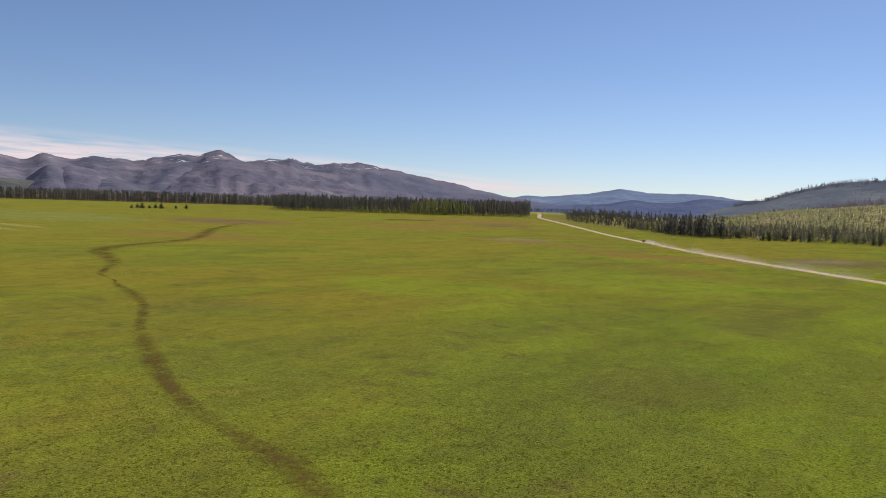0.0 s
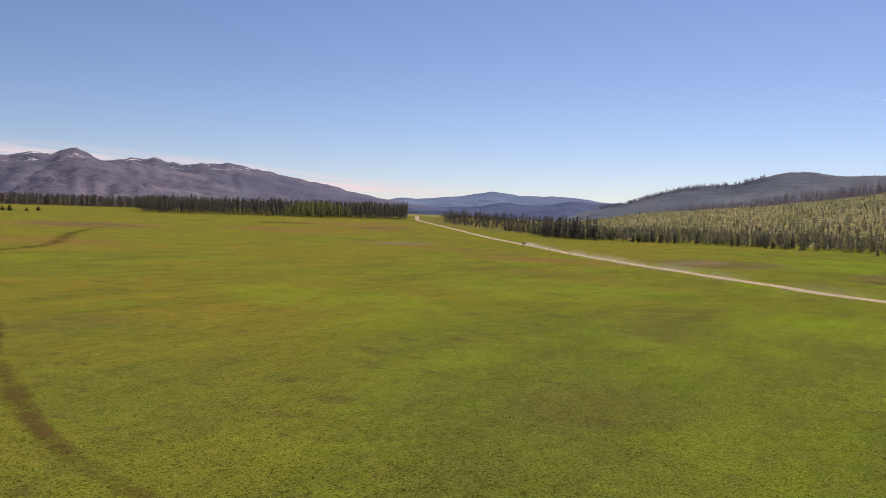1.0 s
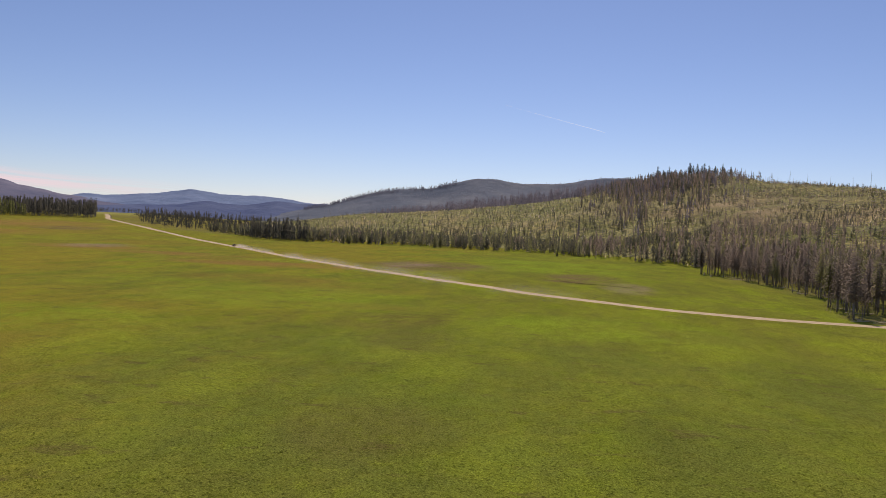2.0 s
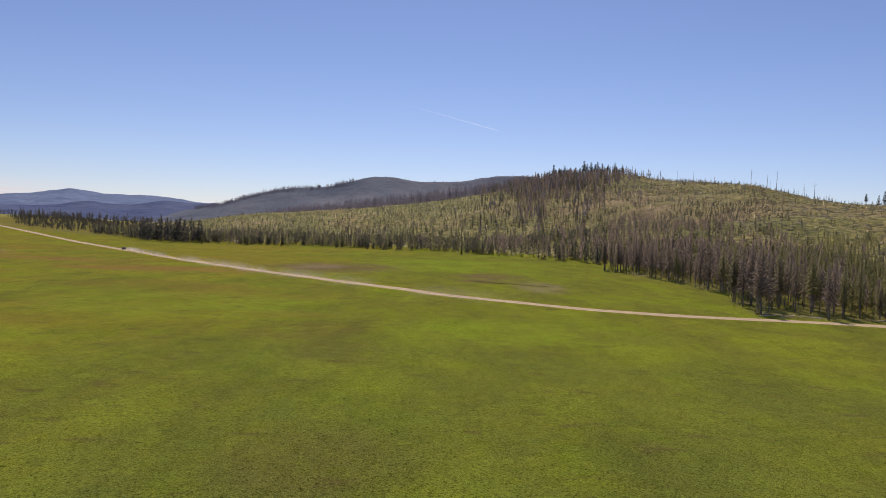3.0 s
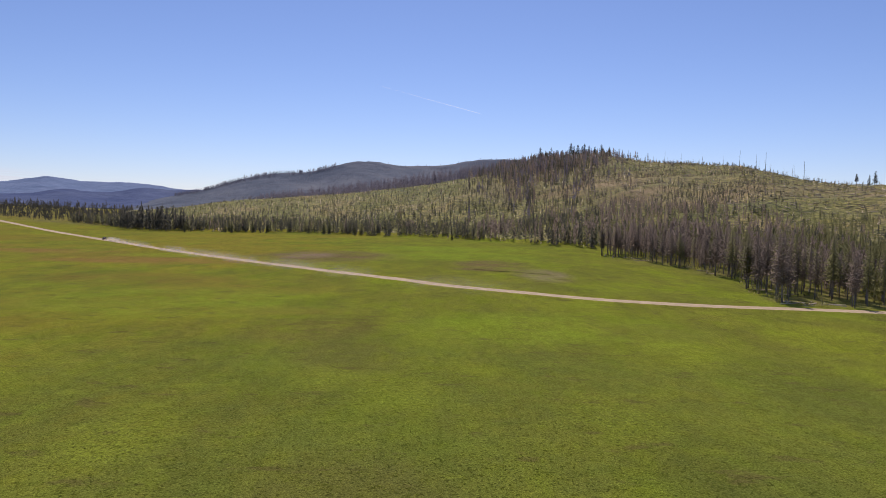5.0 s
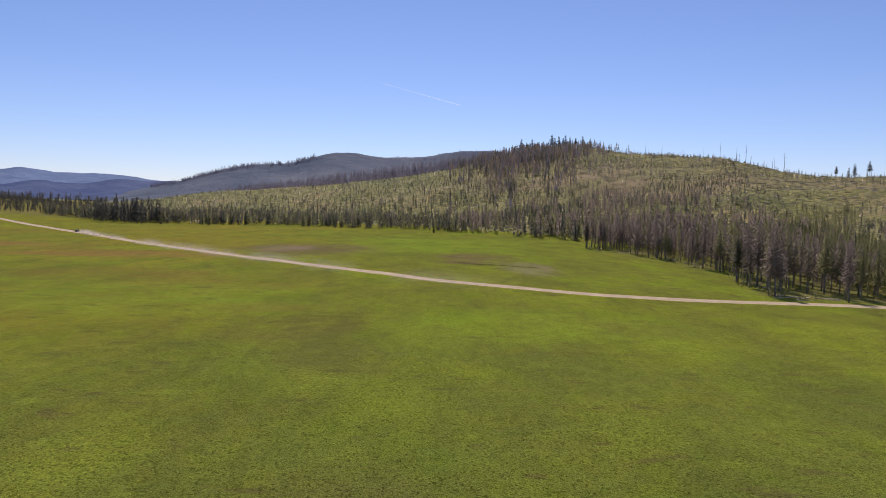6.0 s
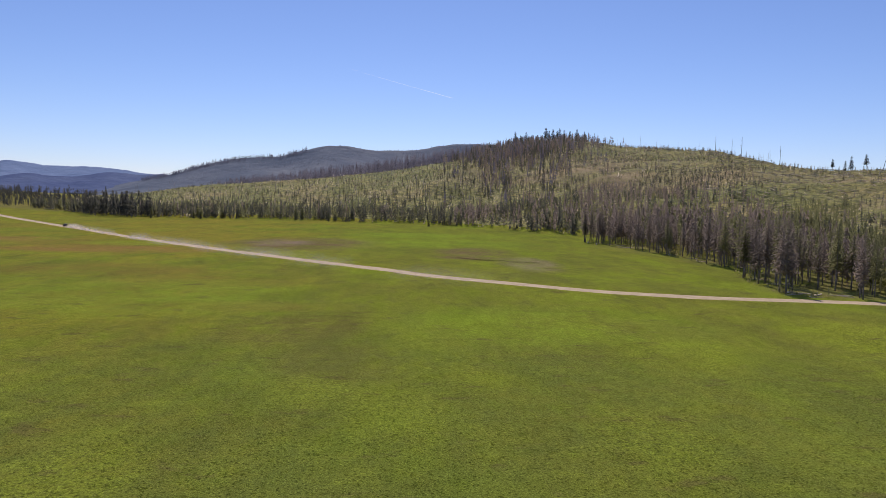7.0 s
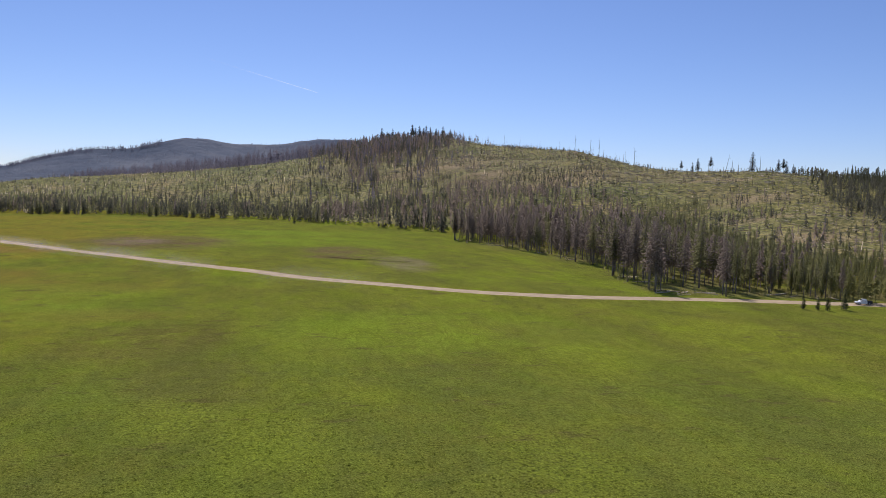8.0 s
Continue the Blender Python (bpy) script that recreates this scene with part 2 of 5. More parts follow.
def foliage(name, dark, light, per_object, gloss=0.04, thinness=0.58):
    """Needles: colour varies tree by tree, or clump by clump, and along the crown."""
    m, n, l, p = material(name)
    if per_object:
        col = ramp(n, l, n.new("ShaderNodeObjectInfo").outputs["Random"], [(0.0, dark), (1.0, light)])
    else:
        # from tree to tree, with a little play within a crown
        tree = noise_tex(n, l, coords(n), 0.33, 2, 0.5, (1, 1, 0.15))
        own = n.new("ShaderNodeNewGeometry").outputs["Random Per Island"]
        col = ramp(n, l, maths(n, l, "ADD", maths(n, l, "MULTIPLY", tree, 0.8), maths(n, l, "MULTIPLY", own, 0.2)), [(0.3, dark), (0.7, light)])
    g = noise_tex(n, l, coords(n), 0.9, 3, 0.6)
    col = mix(n, l, 0.4, col, ramp(n, l, g, [(0.3, (0.6, 0.6, 0.6)), (0.7, (1.3, 1.3, 1.3))]), "MULTIPLY")
    l.new(col, p.inputs["Base Color"])
    p.inputs["Roughness"].default_value = 0.85
    p.inputs["Specular IOR Level"].default_value = gloss
    thin = n.new("ShaderNodeBsdfTranslucent")
    l.new(col, thin.inputs["Color"])
    blend = n.new("ShaderNodeMixShader")
    blend.inputs["Fac"].default_value = thinness
    l.new(p.outputs[0], blend.inputs[1])
    l.new(thin.outputs[0], blend.inputs[2])
    l.new(blend.outputs[0], n["Material Output"].inputs["Surface"])
    return m


def plain(name, colour, rough=0.5, metal=0.0, scale=3.0, vary=0.15):
    m, n, l, p = material(name)
    a = noise_tex(n, l, coords(n), scale, 4, 0.6)
    lo, hi = tuple(v * (1 - vary) for v in colour), tuple(min(1, v * (1 + vary)) for v in colour)
    l.new(ramp(n, l, a, [(0.3, lo), (0.7, hi)]), p.inputs["Base Color"])
    p.inputs["Roughness"].default_value, p.inputs["Metallic"].default_value = rough, metal
    return m


def mountain_material(name, low, high, rock, snow_from=None, hazy_forest_from=None):
    m, n, l, p = material(name)
    c = coords(n)
    a = noise_tex(n, l, c, 0.005, 7, 0.62)
    b = noise_tex(n, l, c, 0.03, 6, 0.7, shift=(9, 2, 0))
    col = ramp(n, l, a, [(0.35, low), (0.55, high), (0.72, rock)])
    col = mix(n, l, 0.3, col, ramp(n, l, b, [(0.3, (0.6, 0.6, 0.62)), (0.7, (1.25, 1.25, 1.22))]), "MULTIPLY")
    # forest further east turns bluer, its haze painted into the colour
    if hazy_forest_from is not None:
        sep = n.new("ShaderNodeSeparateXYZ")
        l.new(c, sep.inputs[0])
        wood = maths(n, l, "MULTIPLY", maths(n, l, "SUBTRACT", sep.outputs["X"], hazy_forest_from), 1 / 500, True)
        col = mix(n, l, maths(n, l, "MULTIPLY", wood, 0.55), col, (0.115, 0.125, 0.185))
    if snow_from:
        sep = n.new("ShaderNodeSeparateXYZ")
        l.new(c, sep.inputs[0])
        up = maths(n, l, "MULTIPLY", maths(n, l, "SUBTRACT", sep.outputs["Z"], snow_from), 1 / 20, True)
        patch = ramp(n, l, noise_tex(n, l, c, 0.02, 4, 0.65, (1, 1, 2.2), (1, 8, 3)), [(0.60, (0, 0, 0)), (0.63, (1, 1, 1))])
        col = mix(n, l, maths(n, l, "MULTIPLY", up, patch), col, (0.62, 0.62, 0.66))
    l.new(col, p.inputs["Base Color"])
    p.inputs["Roughness"].default_value, p.inputs["Specular IOR Level"].default_value = 1.0, 0.0
    ridge = maths(n, l, "ABSOLUTE", maths(n, l, "SUBTRACT", noise_tex(n, l, c, 0.009, 6, 0.6, shift=(3, 3, 0)), 0.5))
    bump(n, l, maths(n, l, "ADD", maths(n, l, "MULTIPLY", b, 0.35), maths(n, l, "MULTIPLY", ridge, -2.2)), 0.5, 22, p)
    return m


def veil_material(name, colour, alpha_of, glow=0.0, airy=False):
    """See-through dust or cloud; alpha_of(nodes, links) gives how much of it there is."""
    m, n, l, p = material(name)
    n.remove(p)
    clear = n.new("ShaderNodeBsdfTransparent")
    if glow:
        body = n.new("ShaderNodeEmission")
        body.inputs["Strength"].default_value = glow
    else:
        body = n.new("ShaderNodeBsdfDiffuse")
    body.inputs["Color"].default_value = (*colour, 1)
    solid = body.outputs[0]
    if airy:
        thin, both = n.new("ShaderNodeBsdfTranslucent"), n.new("ShaderNodeMixShader")
        thin.inputs["Color"].default_value = (*colour, 1)
        l.new(body.outputs[0], both.inputs[1])
        l.new(thin.outputs[0], both.inputs[2])
        solid = both.outputs[0]
    blend = n.new("ShaderNodeMixShader")
    l.new(alpha_of(n, l), blend.inputs["Fac"])
    l.new(clear.outputs[0], blend.inputs[1])
    l.new(solid, blend.inputs[2])
    l.new(blend.outputs[0], n["Material Output"].inputs["Surface"])
    return m


MEADOW = meadow_material()
HILLSIDE = hillside_material()
GRAVEL = mottled("road_gravel", (0.35, 0.255, 0.148), (0.43, 0.316, 0.188), (0.51, 0.382, 0.236), 0.35, 0.95, 0.08)
# Grass of the far berm, coloured dark for the ditch shadow beside the road.
SHADED_BERM = mottled("shaded_berm_grass", (0.075, 0.066, 0.018), (0.11, 0.098, 0.026), (0.16, 0.13, 0.04), 0.5, 0.95, 0.15)
BARK = mottled("grey_bark", (0.14, 0.115, 0.1), (0.22, 0.185, 0.16), (0.32, 0.28, 0.25), 1.2, 0.95, 0.03)
DEADWOOD = mottled("bleached_deadwood", (0.52, 0.41, 0.28), (0.70, 0.57, 0.40), (0.84, 0.71, 0.52), 0.4, 1.0, 0.03, 6, 0.0)
LOGWOOD = mottled("weathered_brown_log", (0.14, 0.11, 0.07), (0.28, 0.22, 0.14), (0.50, 0.40, 0.27), 0.3, 0.95, 0.03)
CHAR = mottled("charred_snag_wood", (0.05, 0.045, 0.045), (0.11, 0.10, 0.095), (0.20, 0.18, 0.17), 0.5, 0.95, 0.03)
NEEDLE_GREY = foliage("grey_brown_needles", (0.20, 0.16, 0.132), (0.30, 0.238, 0.192), True, 0.03, 0.58)
NEEDLE_OLIVE = foliage("olive_needles", (0.185, 0.18, 0.084), (0.30, 0.28, 0.13), True, 0.03, 0.58)
NEEDLE_GREY_S = foliage("grey_brown_needle_stand", (0.225, 0.18, 0.148), (0.33, 0.26, 0.208), False, 0.04, 0.62)
NEEDLE_OLIVE_S = foliage("olive_needle_stand", (0.165, 0.166, 0.075), (0.28, 0.264, 0.12), False, 0.04, 0.62)
NEEDLE_DARK_S = foliage("dark_green_needle_stand", (0.088, 0.087, 0.064), (0.166, 0.157, 0.106), False, 0.03, 0.45)
NEEDLE_DEEP_S = foliage("deep_green_needle_thicket", (0.085, 0.09, 0.055), (0.135, 0.135, 0.08), False)
NEEDLE_WOOD_S = foliage("valley_wood_needles", (0.073, 0.073, 0.062), (0.128, 0.12, 0.092), False, 0.03, 0.42)
NEEDLE_GROVE_S = foliage("grove_green_needles", (0.115, 0.125, 0.045), (0.19, 0.195, 0.068), False)
NEEDLE_FRESH_S = foliage("fresh_green_needle_stand", (0.17, 0.17, 0.06), (0.29, 0.275, 0.10), False)
# burnt needles, lifted towards blue-violet to carry the haze in their colour
NEEDLE_RIDGE_S = foliage("hazed_burnt_needles", (0.15, 0.14, 0.165), (0.24, 0.215, 0.24), False)
NEEDLE_CREST = foliage("dark_crest_needles", (0.04, 0.045, 0.035), (0.08, 0.08, 0.06), True)
NEEDLE_SMALL = foliage("dark_olive_young_needles", (0.10, 0.105, 0.05), (0.16, 0.16, 0.075), True)
# far needles: bluish haze is painted into both base colours
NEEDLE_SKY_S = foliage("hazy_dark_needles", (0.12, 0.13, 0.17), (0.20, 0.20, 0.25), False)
NEEDLE_FAR_S = foliage("haze_grey_needles", (0.16, 0.175, 0.215), (0.25, 0.252, 0.285), False)
SEDGE_S = foliage("sedge_tussock", (0.085, 0.10, 0.016), (0.16, 0.165, 0.03), False, 0.0)
NEEDLE_PALE_S = foliage("sunlit_bleached_needles", (0.62, 0.53, 0.35), (0.86, 0.76, 0.55), False)
BRUSH_S = foliage("brush_clumps", (0.09, 0.10, 0.035), (0.46, 0.39, 0.16), False)
GRASS_S = foliage("meadow_tufts", (0.10, 0.12, 0.016), (0.22, 0.26, 0.026), False, 0.0)


# ---- ground form ----
def curve(points, blur=1.0):
    """A smooth function through (position, value) pairs."""
    pos, val = np.array(points, float).T
    grid = np.arange(-185, 185.01, 0.25)
    table = np.interp(grid, pos, val)
    w = np.exp(-0.5 * (np.arange(-24, 25) * 0.25 / blur) ** 2)
    table = np.convolve(np.pad(table, 24, "edge"), w / w.sum(), "valid")
    return lambda a: np.interp(a, grid, table)


RNG = np.random.default_rng(7)
LATTICE = RNG.random((256, 256))


def value_noise(x, y):
    xi, yi = np.floor(x).astype(int), np.floor(y).astype(int)
    fx, fy = x - xi, y - yi
    fx, fy = fx * fx * (3 - 2 * fx), fy * fy * (3 - 2 * fy)
    g = lambda i, j: LATTICE[i % 256, j % 256]
    return (g(xi, yi) * (1 - fx) + g(xi + 1, yi) * fx) * (1 - fy) + (g(xi, yi + 1) * (1 - fx) + g(xi + 1, yi + 1) * fx) * fy


def fbm(x, y, octaves=5):
    out, amp, total = 0, 1.0, 0
    for k in range(octaves):
        out = out + amp * value_noise(x * 2 ** k + 17.3 * k, y * 2 ** k + 5.1 * k)
        total, amp = total + amp, amp * 0.5
    return out / total


foot_of = curve([(-30, 950), (-24, 740), (-20, 665), (-14.7, 640), (-8, 640), (-3.4, 595), (0, 620), (2.9, 562), (5, 543), (9, 496), (13, 470), (19, 420), (24, 370), (30, 330), (36, 300), (42, 290), (60, 290), (75, 500)], 1.2)
crest_of = curve([(-30, 1000), (-15, 960), (2.9, 935), (5, 1000), (7.4, 1085), (13, 1100), (19, 985), (24.4, 870), (29, 795), (36, 765), (60, 760), (75, 800)], 0.9)
top_of = curve([(-30, 0), (-25, 2), (-20, 12), (-14.8, 27), (-7.6, 37), (-2.6, 46), (2.9, 61), (5, 76), (7.4, 90), (10.7, 97), (13.1, 101), (15.1, 91), (18.9, 83), (21.9, 77),
                (24.4, 63), (27.8, 52), (31.4, 52), (34.3, 53), (36.4, 49), (38.9, 45), (42, 40), (50, 34), (60, 20), (75, 0)], 0.6)


def polar(x, y):
    return np.degrees(np.arctan2(x, y)), np.hypot(x, y)


def terrain(x, y):
    x, y = np.asarray(x, float), np.asarray(y, float)
    az, r = polar(x, y)
    f, c, h = foot_of(az), crest_of(az), top_of(az)
    t = np.clip((r - f) / (c - f), 0, 1)
    rise = 0.55 * t + 0.45 * t * t * (3 - 2 * t)
    back = np.clip((r - c) / 700, 0, 1)
    z = h * rise * (1 - back * back * (3 - 2 * back))
    z = z + h * 0.22 * np.sin(np.pi * t) * (fbm(x / 110, y / 110, 4) - 0.5) * 1.6
    z = z + np.clip(t * 6, 0, 1) * np.clip((h - 4) / 20, 0, 1) * 3.2 * (fbm(x / 24, y / 24, 3) - 0.5)
    s = np.clip((r - 450) / 800, 0, 1)
    z = z + 13 * s * s * (3 - 2 * s) * np.clip((-18 - az) / 10, 0, 1) * np.clip((az + 140) / 30, 0, 1)
    roll = np.clip((r - 60) / 200, 0, 1) * np.clip(1 - t * 8, 0, 1) * 0.35
    return z + roll * (fbm(x / 55, y / 55, 3) - 0.5)


def mesh_from(name, verts, faces, smooth=True, mats=(), normals=None):
    me = bpy.data.meshes.new(name)
    verts, faces = np.asarray(verts, np.float32), np.asarray(faces, np.int32)
    k = faces.shape[1]
    me.vertices.add(len(verts))
    me.vertices.foreach_set("co", verts.ravel())
    me.loops.add(faces.size)
    me.loops.foreach_set("vertex_index", faces.ravel())
    me.polygons.add(len(faces))
    me.polygons.foreach_set("loop_start", np.arange(0, faces.size, k, dtype=np.int32))
    me.polygons.foreach_set("use_smooth", np.full(len(faces), smooth))
    for m in mats:
        me.materials.append(m)
    me.update(calc_edges=True)
    me.validate()
    if normals is not None:
        normals = normals / np.maximum(np.linalg.norm(normals, axis=1), 1e-6)[:, None]
        me.normals_split_custom_set_from_vertices(normals.astype(np.float32))
    return me


def grid_faces(rows, cols, wrap=False):
    i, j = np.meshgrid(np.arange(rows - 1), np.arange(cols if wrap else cols - 1), indexing="ij")
    k = (j + 1) % cols
    return np.stack([i * cols + j, i * cols + k, (i + 1) * cols + k, (i + 1) * cols + j], -1).reshape(-1, 4)


# Outline of the tall stand beside the road.
STAND = [(84, 402), (87, 386), (95, 352), (98, 297), (101, 268), (87, 222), (85.5, 198), (91, 190.5), (112, 187.5), (130, 184), (160, 178), (215, 164),
         (225, 215), (205, 262), (190, 330), (172, 392), (150, 440), (110, 442)]


def inside(poly, x, y):
    hit = np.zeros(len(x), bool)
    for (x0, y0), (x1, y1) in zip(poly, poly[1:] + poly[:1]):
        cross = (y0 > y) != (y1 > y)
        hit ^= cross & (x < (x1 - x0) * (y - y0) / (y1 - y0 + 1e-9) + x0)
    return hit


def build_ground():
    az = np.concatenate([np.arange(-85, 60, 0.4), np.arange(60, 275, 2.5)])
    r = np.concatenate([[0.02], np.geomspace(4, 300, 60), np.arange(308, 1300, 8.0), np.geomspace(1310, 3830, 30)])
    rr, aa = np.meshgrid(r, np.radians(az), indexing="ij")
    x, y = rr * np.sin(aa), rr * np.cos(aa) - 60
    z = terrain(x, y)
    faces = grid_faces(len(r), len(az), True)[:, ::-1]
    me = mesh_from("ground", np.stack([x, y, z], -1).reshape(-1, 3), faces, True, (MEADOW, HILLSIDE))
    fz = z.reshape(-1)[faces].mean(1)
    faz = polar(x.reshape(-1)[faces].mean(1), y.reshape(-1)[faces].mean(1))[0]
    me.polygons.foreach_set("material_index", ((fz > 2.2) & (faz > -22)).astype(np.int32))
    ob = new("ground", me)
    tagged(ob, "green and golden meadow rising into a brushy burnt hillside", "ground", kind="structure")


build_ground()


def spline(points, step):
    """Points every step metres along a smooth line through the given ones."""
    p = np.array(points, float)
    p = np.vstack([2 * p[0] - p[1], p, 2 * p[-1] - p[-2]])
    out = []
    for a, b, c, d in zip(p[:-3], p[1:-2], p[2:-1], p[3:]):
        n = max(2, int(np.linalg.norm(c - b) / step))
        t = np.linspace(0, 1, n, endpoint=False)[:, None]
        out.append(0.5 * (2 * b + (c - a) * t + (2 * a - 5 * b + 4 * c - d) * t ** 2 + (3 * b - a - 3 * c + d) * t ** 3))
    return np.vstack(out + [p[-2:-1]])


ROAD = [(-660, 1060), (-560, 905), (-498, 809), (-393, 690), (-292, 572), (-192, 452), (-133, 375), (-91, 325), (-58, 287), (-33, 260), (-12, 239), (4, 222),
        (20, 210), (33, 199.8), (46, 192.3), (59, 187.5), (72, 185), (85, 183.2), (98, 181), (111, 178), (127, 174), (170, 164), (230, 146)]


def strip(name, line, across, heights, mats, index):
    """A ribbon along a line: its cross-section is given by offsets and heights over the ground."""
    d = np.gradient(line, axis=0)
    d /= np.linalg.norm(d, axis=1)[:, None]
    side = np.stack([d[:, 1], -d[:, 0]], -1)
    rows = []
    for o, h in zip(across, heights):
        o = np.full(len(line), o) if np.isscalar(o) else o
        q = line + side * o[:, None]
        rows.append(np.column_stack([q, terrain(q[:, 0], q[:, 1]) + h]))
    v = np.stack(rows, 1)
    me = mesh_from(name, v.reshape(-1, 3), grid_faces(len(line), len(across))[:, ::-1], True, mats)
    if index is not None:
        me.polygons.foreach_set("material_index", np.tile(index, len(line) - 1).astype(np.int32))
    uv = me.uv_layers.new(name="along")
    u = np.cumsum(np.r_[0, np.linalg.norm(np.diff(line, axis=0), axis=1)]) / 100
    w = np.linspace(0, 1, len(across))
    flat = np.stack(np.broadcast_arrays(u[:, None], w[None, :]), -1).reshape(-1, 2)
    loops = np.empty(len(me.loops), np.int32)
    me.loops.foreach_get("vertex_index", loops)
    uv.data.foreach_set("uv", flat[loops].astype(np.float32).ravel())
    return me


def build_road():
    line = spline(ROAD, 3.0)
    s = np.arange(len(line)) * 0.35
    jig = lambda k: (value_noise(s + 9 * k, s * 0 + k) - 0.5) * 0.9
    across = [-8.0, -4.4 + jig(1), -2.9 + jig(2), -2.5 + jig(2), -1.1, 1.1, 2.5 + jig(3), 2.9 + jig(3), 5.2 + jig(4), 8.0]
    me = strip("gravel_road", line, across, [-0.2, 0.15, 0.34, 0.3, 0.34, 0.34, 0.3, 0.34, 0.15, -0.2], (GRAVEL, SHADED_BERM, MEADOW), np.array([2, 1, 0, 0, 0, 0, 0, 2, 2]))
    tagged(new("road", me), "pale tan gravel road with low grassy berms across the meadow", "road", kind="structure")


build_road()


def track_alpha(n, l):
    uv = n.new("ShaderNodeTexCoord")
    sep = n.new("ShaderNodeSeparateXYZ")
    l.new(uv.outputs["UV"], sep.inputs[0])
    edge = maths(n, l, "ABSOLUTE", maths(n, l, "SUBTRACT", sep.outputs["Y"], 0.5))
    core = maths(n, l, "MULTIPLY", maths(n, l, "SUBTRACT", 0.5, edge), 2.2, True)
    ragged = maths(n, l, "MULTIPLY", maths(n, l, "SUBTRACT", maths(n, l, "ADD", maths(n, l, "MULTIPLY", noise_tex(n, l, uv.outputs["Object"], 1.6, 6, 0.75), 0.5), maths(n, l, "MULTIPLY", noise_tex(n, l, uv.outputs["Object"], 0.22, 5, 0.7, shift=(4, 4, 0)), 0.5)), 0.40), 5.5, True)
    core = maths(n, l, "MULTIPLY", core, maths(n, l, "MULTIPLY", sep.outputs["X"], 0.8, True))
    return maths(n, l, "MULTIPLY", maths(n, l, "MULTIPLY", core, ragged), maths(n, l, "MULTIPLY", maths(n, l, "SUBTRACT", noise_tex(n, l, uv.outputs["Object"], 0.05, 3, 0.6, shift=(2, 5, 0)), 0.12), 1.9, True), True)


def build_track():
    line = spline([(-520, 380), (-430, 290), (-387, 255), (-340, 220), (-302, 187), (-278, 151), (-262, 130), (-240, 114), (-224, 108), (-205, 100), (-191, 94), (-172, 82), (-158, 74), (-146, 71), (-137, 67),
                   (-123, 62.5), (-102, 54), (-84, 43.5), (-75, 38.5), (-63, 33), (-51, 27.5), (-42, 24), (-34, 21.5), (-28, 20), (-22, 19), (-16, 17.8), (-11, 16), (10, 9), (34, -8)], 1.5)
    s = np.arange(len(line)) * 0.12
    w = 1.3 + 0.9 * (value_noise(s, s * 0 + 3) - 0.3) + np.clip((np.linalg.norm(line, axis=1) - 190) / 22, 0, 4.2)
    w = w * (0.25 + 0.75 * np.clip(np.abs(np.linalg.norm(line - np.array((-148, 71)), axis=1)) / 16, 0, 1))
    me = strip("dirt_track", line, [-w, -w * 0.4, w * 0.4, w], [0.03, 0.045, 0.045, 0.03], (veil_material("trodden_dark_soil", (0.125, 0.080, 0.028), track_alpha),), None)
    tagged(new("dirt_track", me), "dark winding trodden track through the meadow grass", "track", kind="structure")


build_track()


# ---- far hills and mountains ----
def range_mesh(name, crest, r_front, r_crest, r_back, base, mat, label, relief=0.16, cell=260, rugged=0.03, az_step=0.28, lo=-90, hi=60):
    """A hill range round the valley: crest(az) is its height over the valley floor."""
    az = np.arange(lo, hi, az_step)
    t = np.concatenate([np.linspace(0, 1, 34), np.linspace(1.06, 1.6, 8)])
    r = np.where(t <= 1, r_front + (r_crest - r_front) * t, r_crest + (r_back - r_crest) * (t - 1) / 0.6)
    rr, aa = np.meshgrid(r, np.radians(az), indexing="ij")
    x, y = rr * np.sin(aa), rr * np.cos(aa)
    tt = t[:, None] * np.ones_like(aa)
    h = crest(az)[None, :]
    gully = np.abs(fbm(x / cell, y / cell, 5) - 0.5) * 2
    up = np.where(tt <= 1, 0.35 * tt + 0.65 * tt * tt, np.maximum(0, 1 - (tt - 1) * 1.6))
    z = base + (h - base) * up + h * relief * (0.5 - gully) * 1.0 * np.sin(np.pi * np.clip(tt, 0, 1)) ** 0.8
    # spurs running down from the crest
    bend = aa * 55 * 3000 / r_crest + 1.6 * fbm(x / 500 + 9, y / 500, 3)
    spur = 1 - np.abs(2 * fbm(bend, tt * 1.3 + 4, 4) - 1) * 2
    z = z + h * relief * 0.26 * spur * np.sin(np.pi * np.clip(tt, 0, 1)) ** 0.9
    z = z + h * rugged * (fbm(aa * 80, aa * 0 + 3, 5) - 0.5) * np.clip((tt - 0.55) * 3, 0, 1)
    me = mesh_from(name, np.stack([x, y, z], -1).reshape(-1, 3), grid_faces(len(t), len(az))[:, ::-1], True, (mat,))
    return tagged(new(name, me), label, "mountain" if "mountain" in name else "hill", kind="structure")


def rise(points, r, blur=0.3):
    """Crest heights at distance r from heights told at 4,000 m, as seen from 22 m up."""
    return curve([(a, 22 + (h - 22) * r / 4000) for a, h in points], blur)


# Forest and rock of the range, tinted violet blue for distance haze.
MOUNTAIN = mountain_material("hazed_forest_and_rock", (0.09, 0.098, 0.14), (0.175, 0.158, 0.2), (0.26, 0.232, 0.26), 162, -2607)
# Blue and slate here are distance haze put into the forest colour.
HAZE_BLUE = mountain_material("haze_blue_forest", (0.14, 0.185, 0.29), (0.17, 0.22, 0.33), (0.205, 0.25, 0.36))
HAZE_SLATE = mountain_material("haze_slate_forest", (0.082, 0.105, 0.19), (0.105, 0.13, 0.215), (0.13, 0.152, 0.23))
# Flank and ridge side are greyed blue in the colour, as haze would do.
FLANK = mountain_material("hazed_forest_flank", (0.10, 0.118, 0.15), (0.148, 0.163, 0.192), (0.20, 0.205, 0.22))
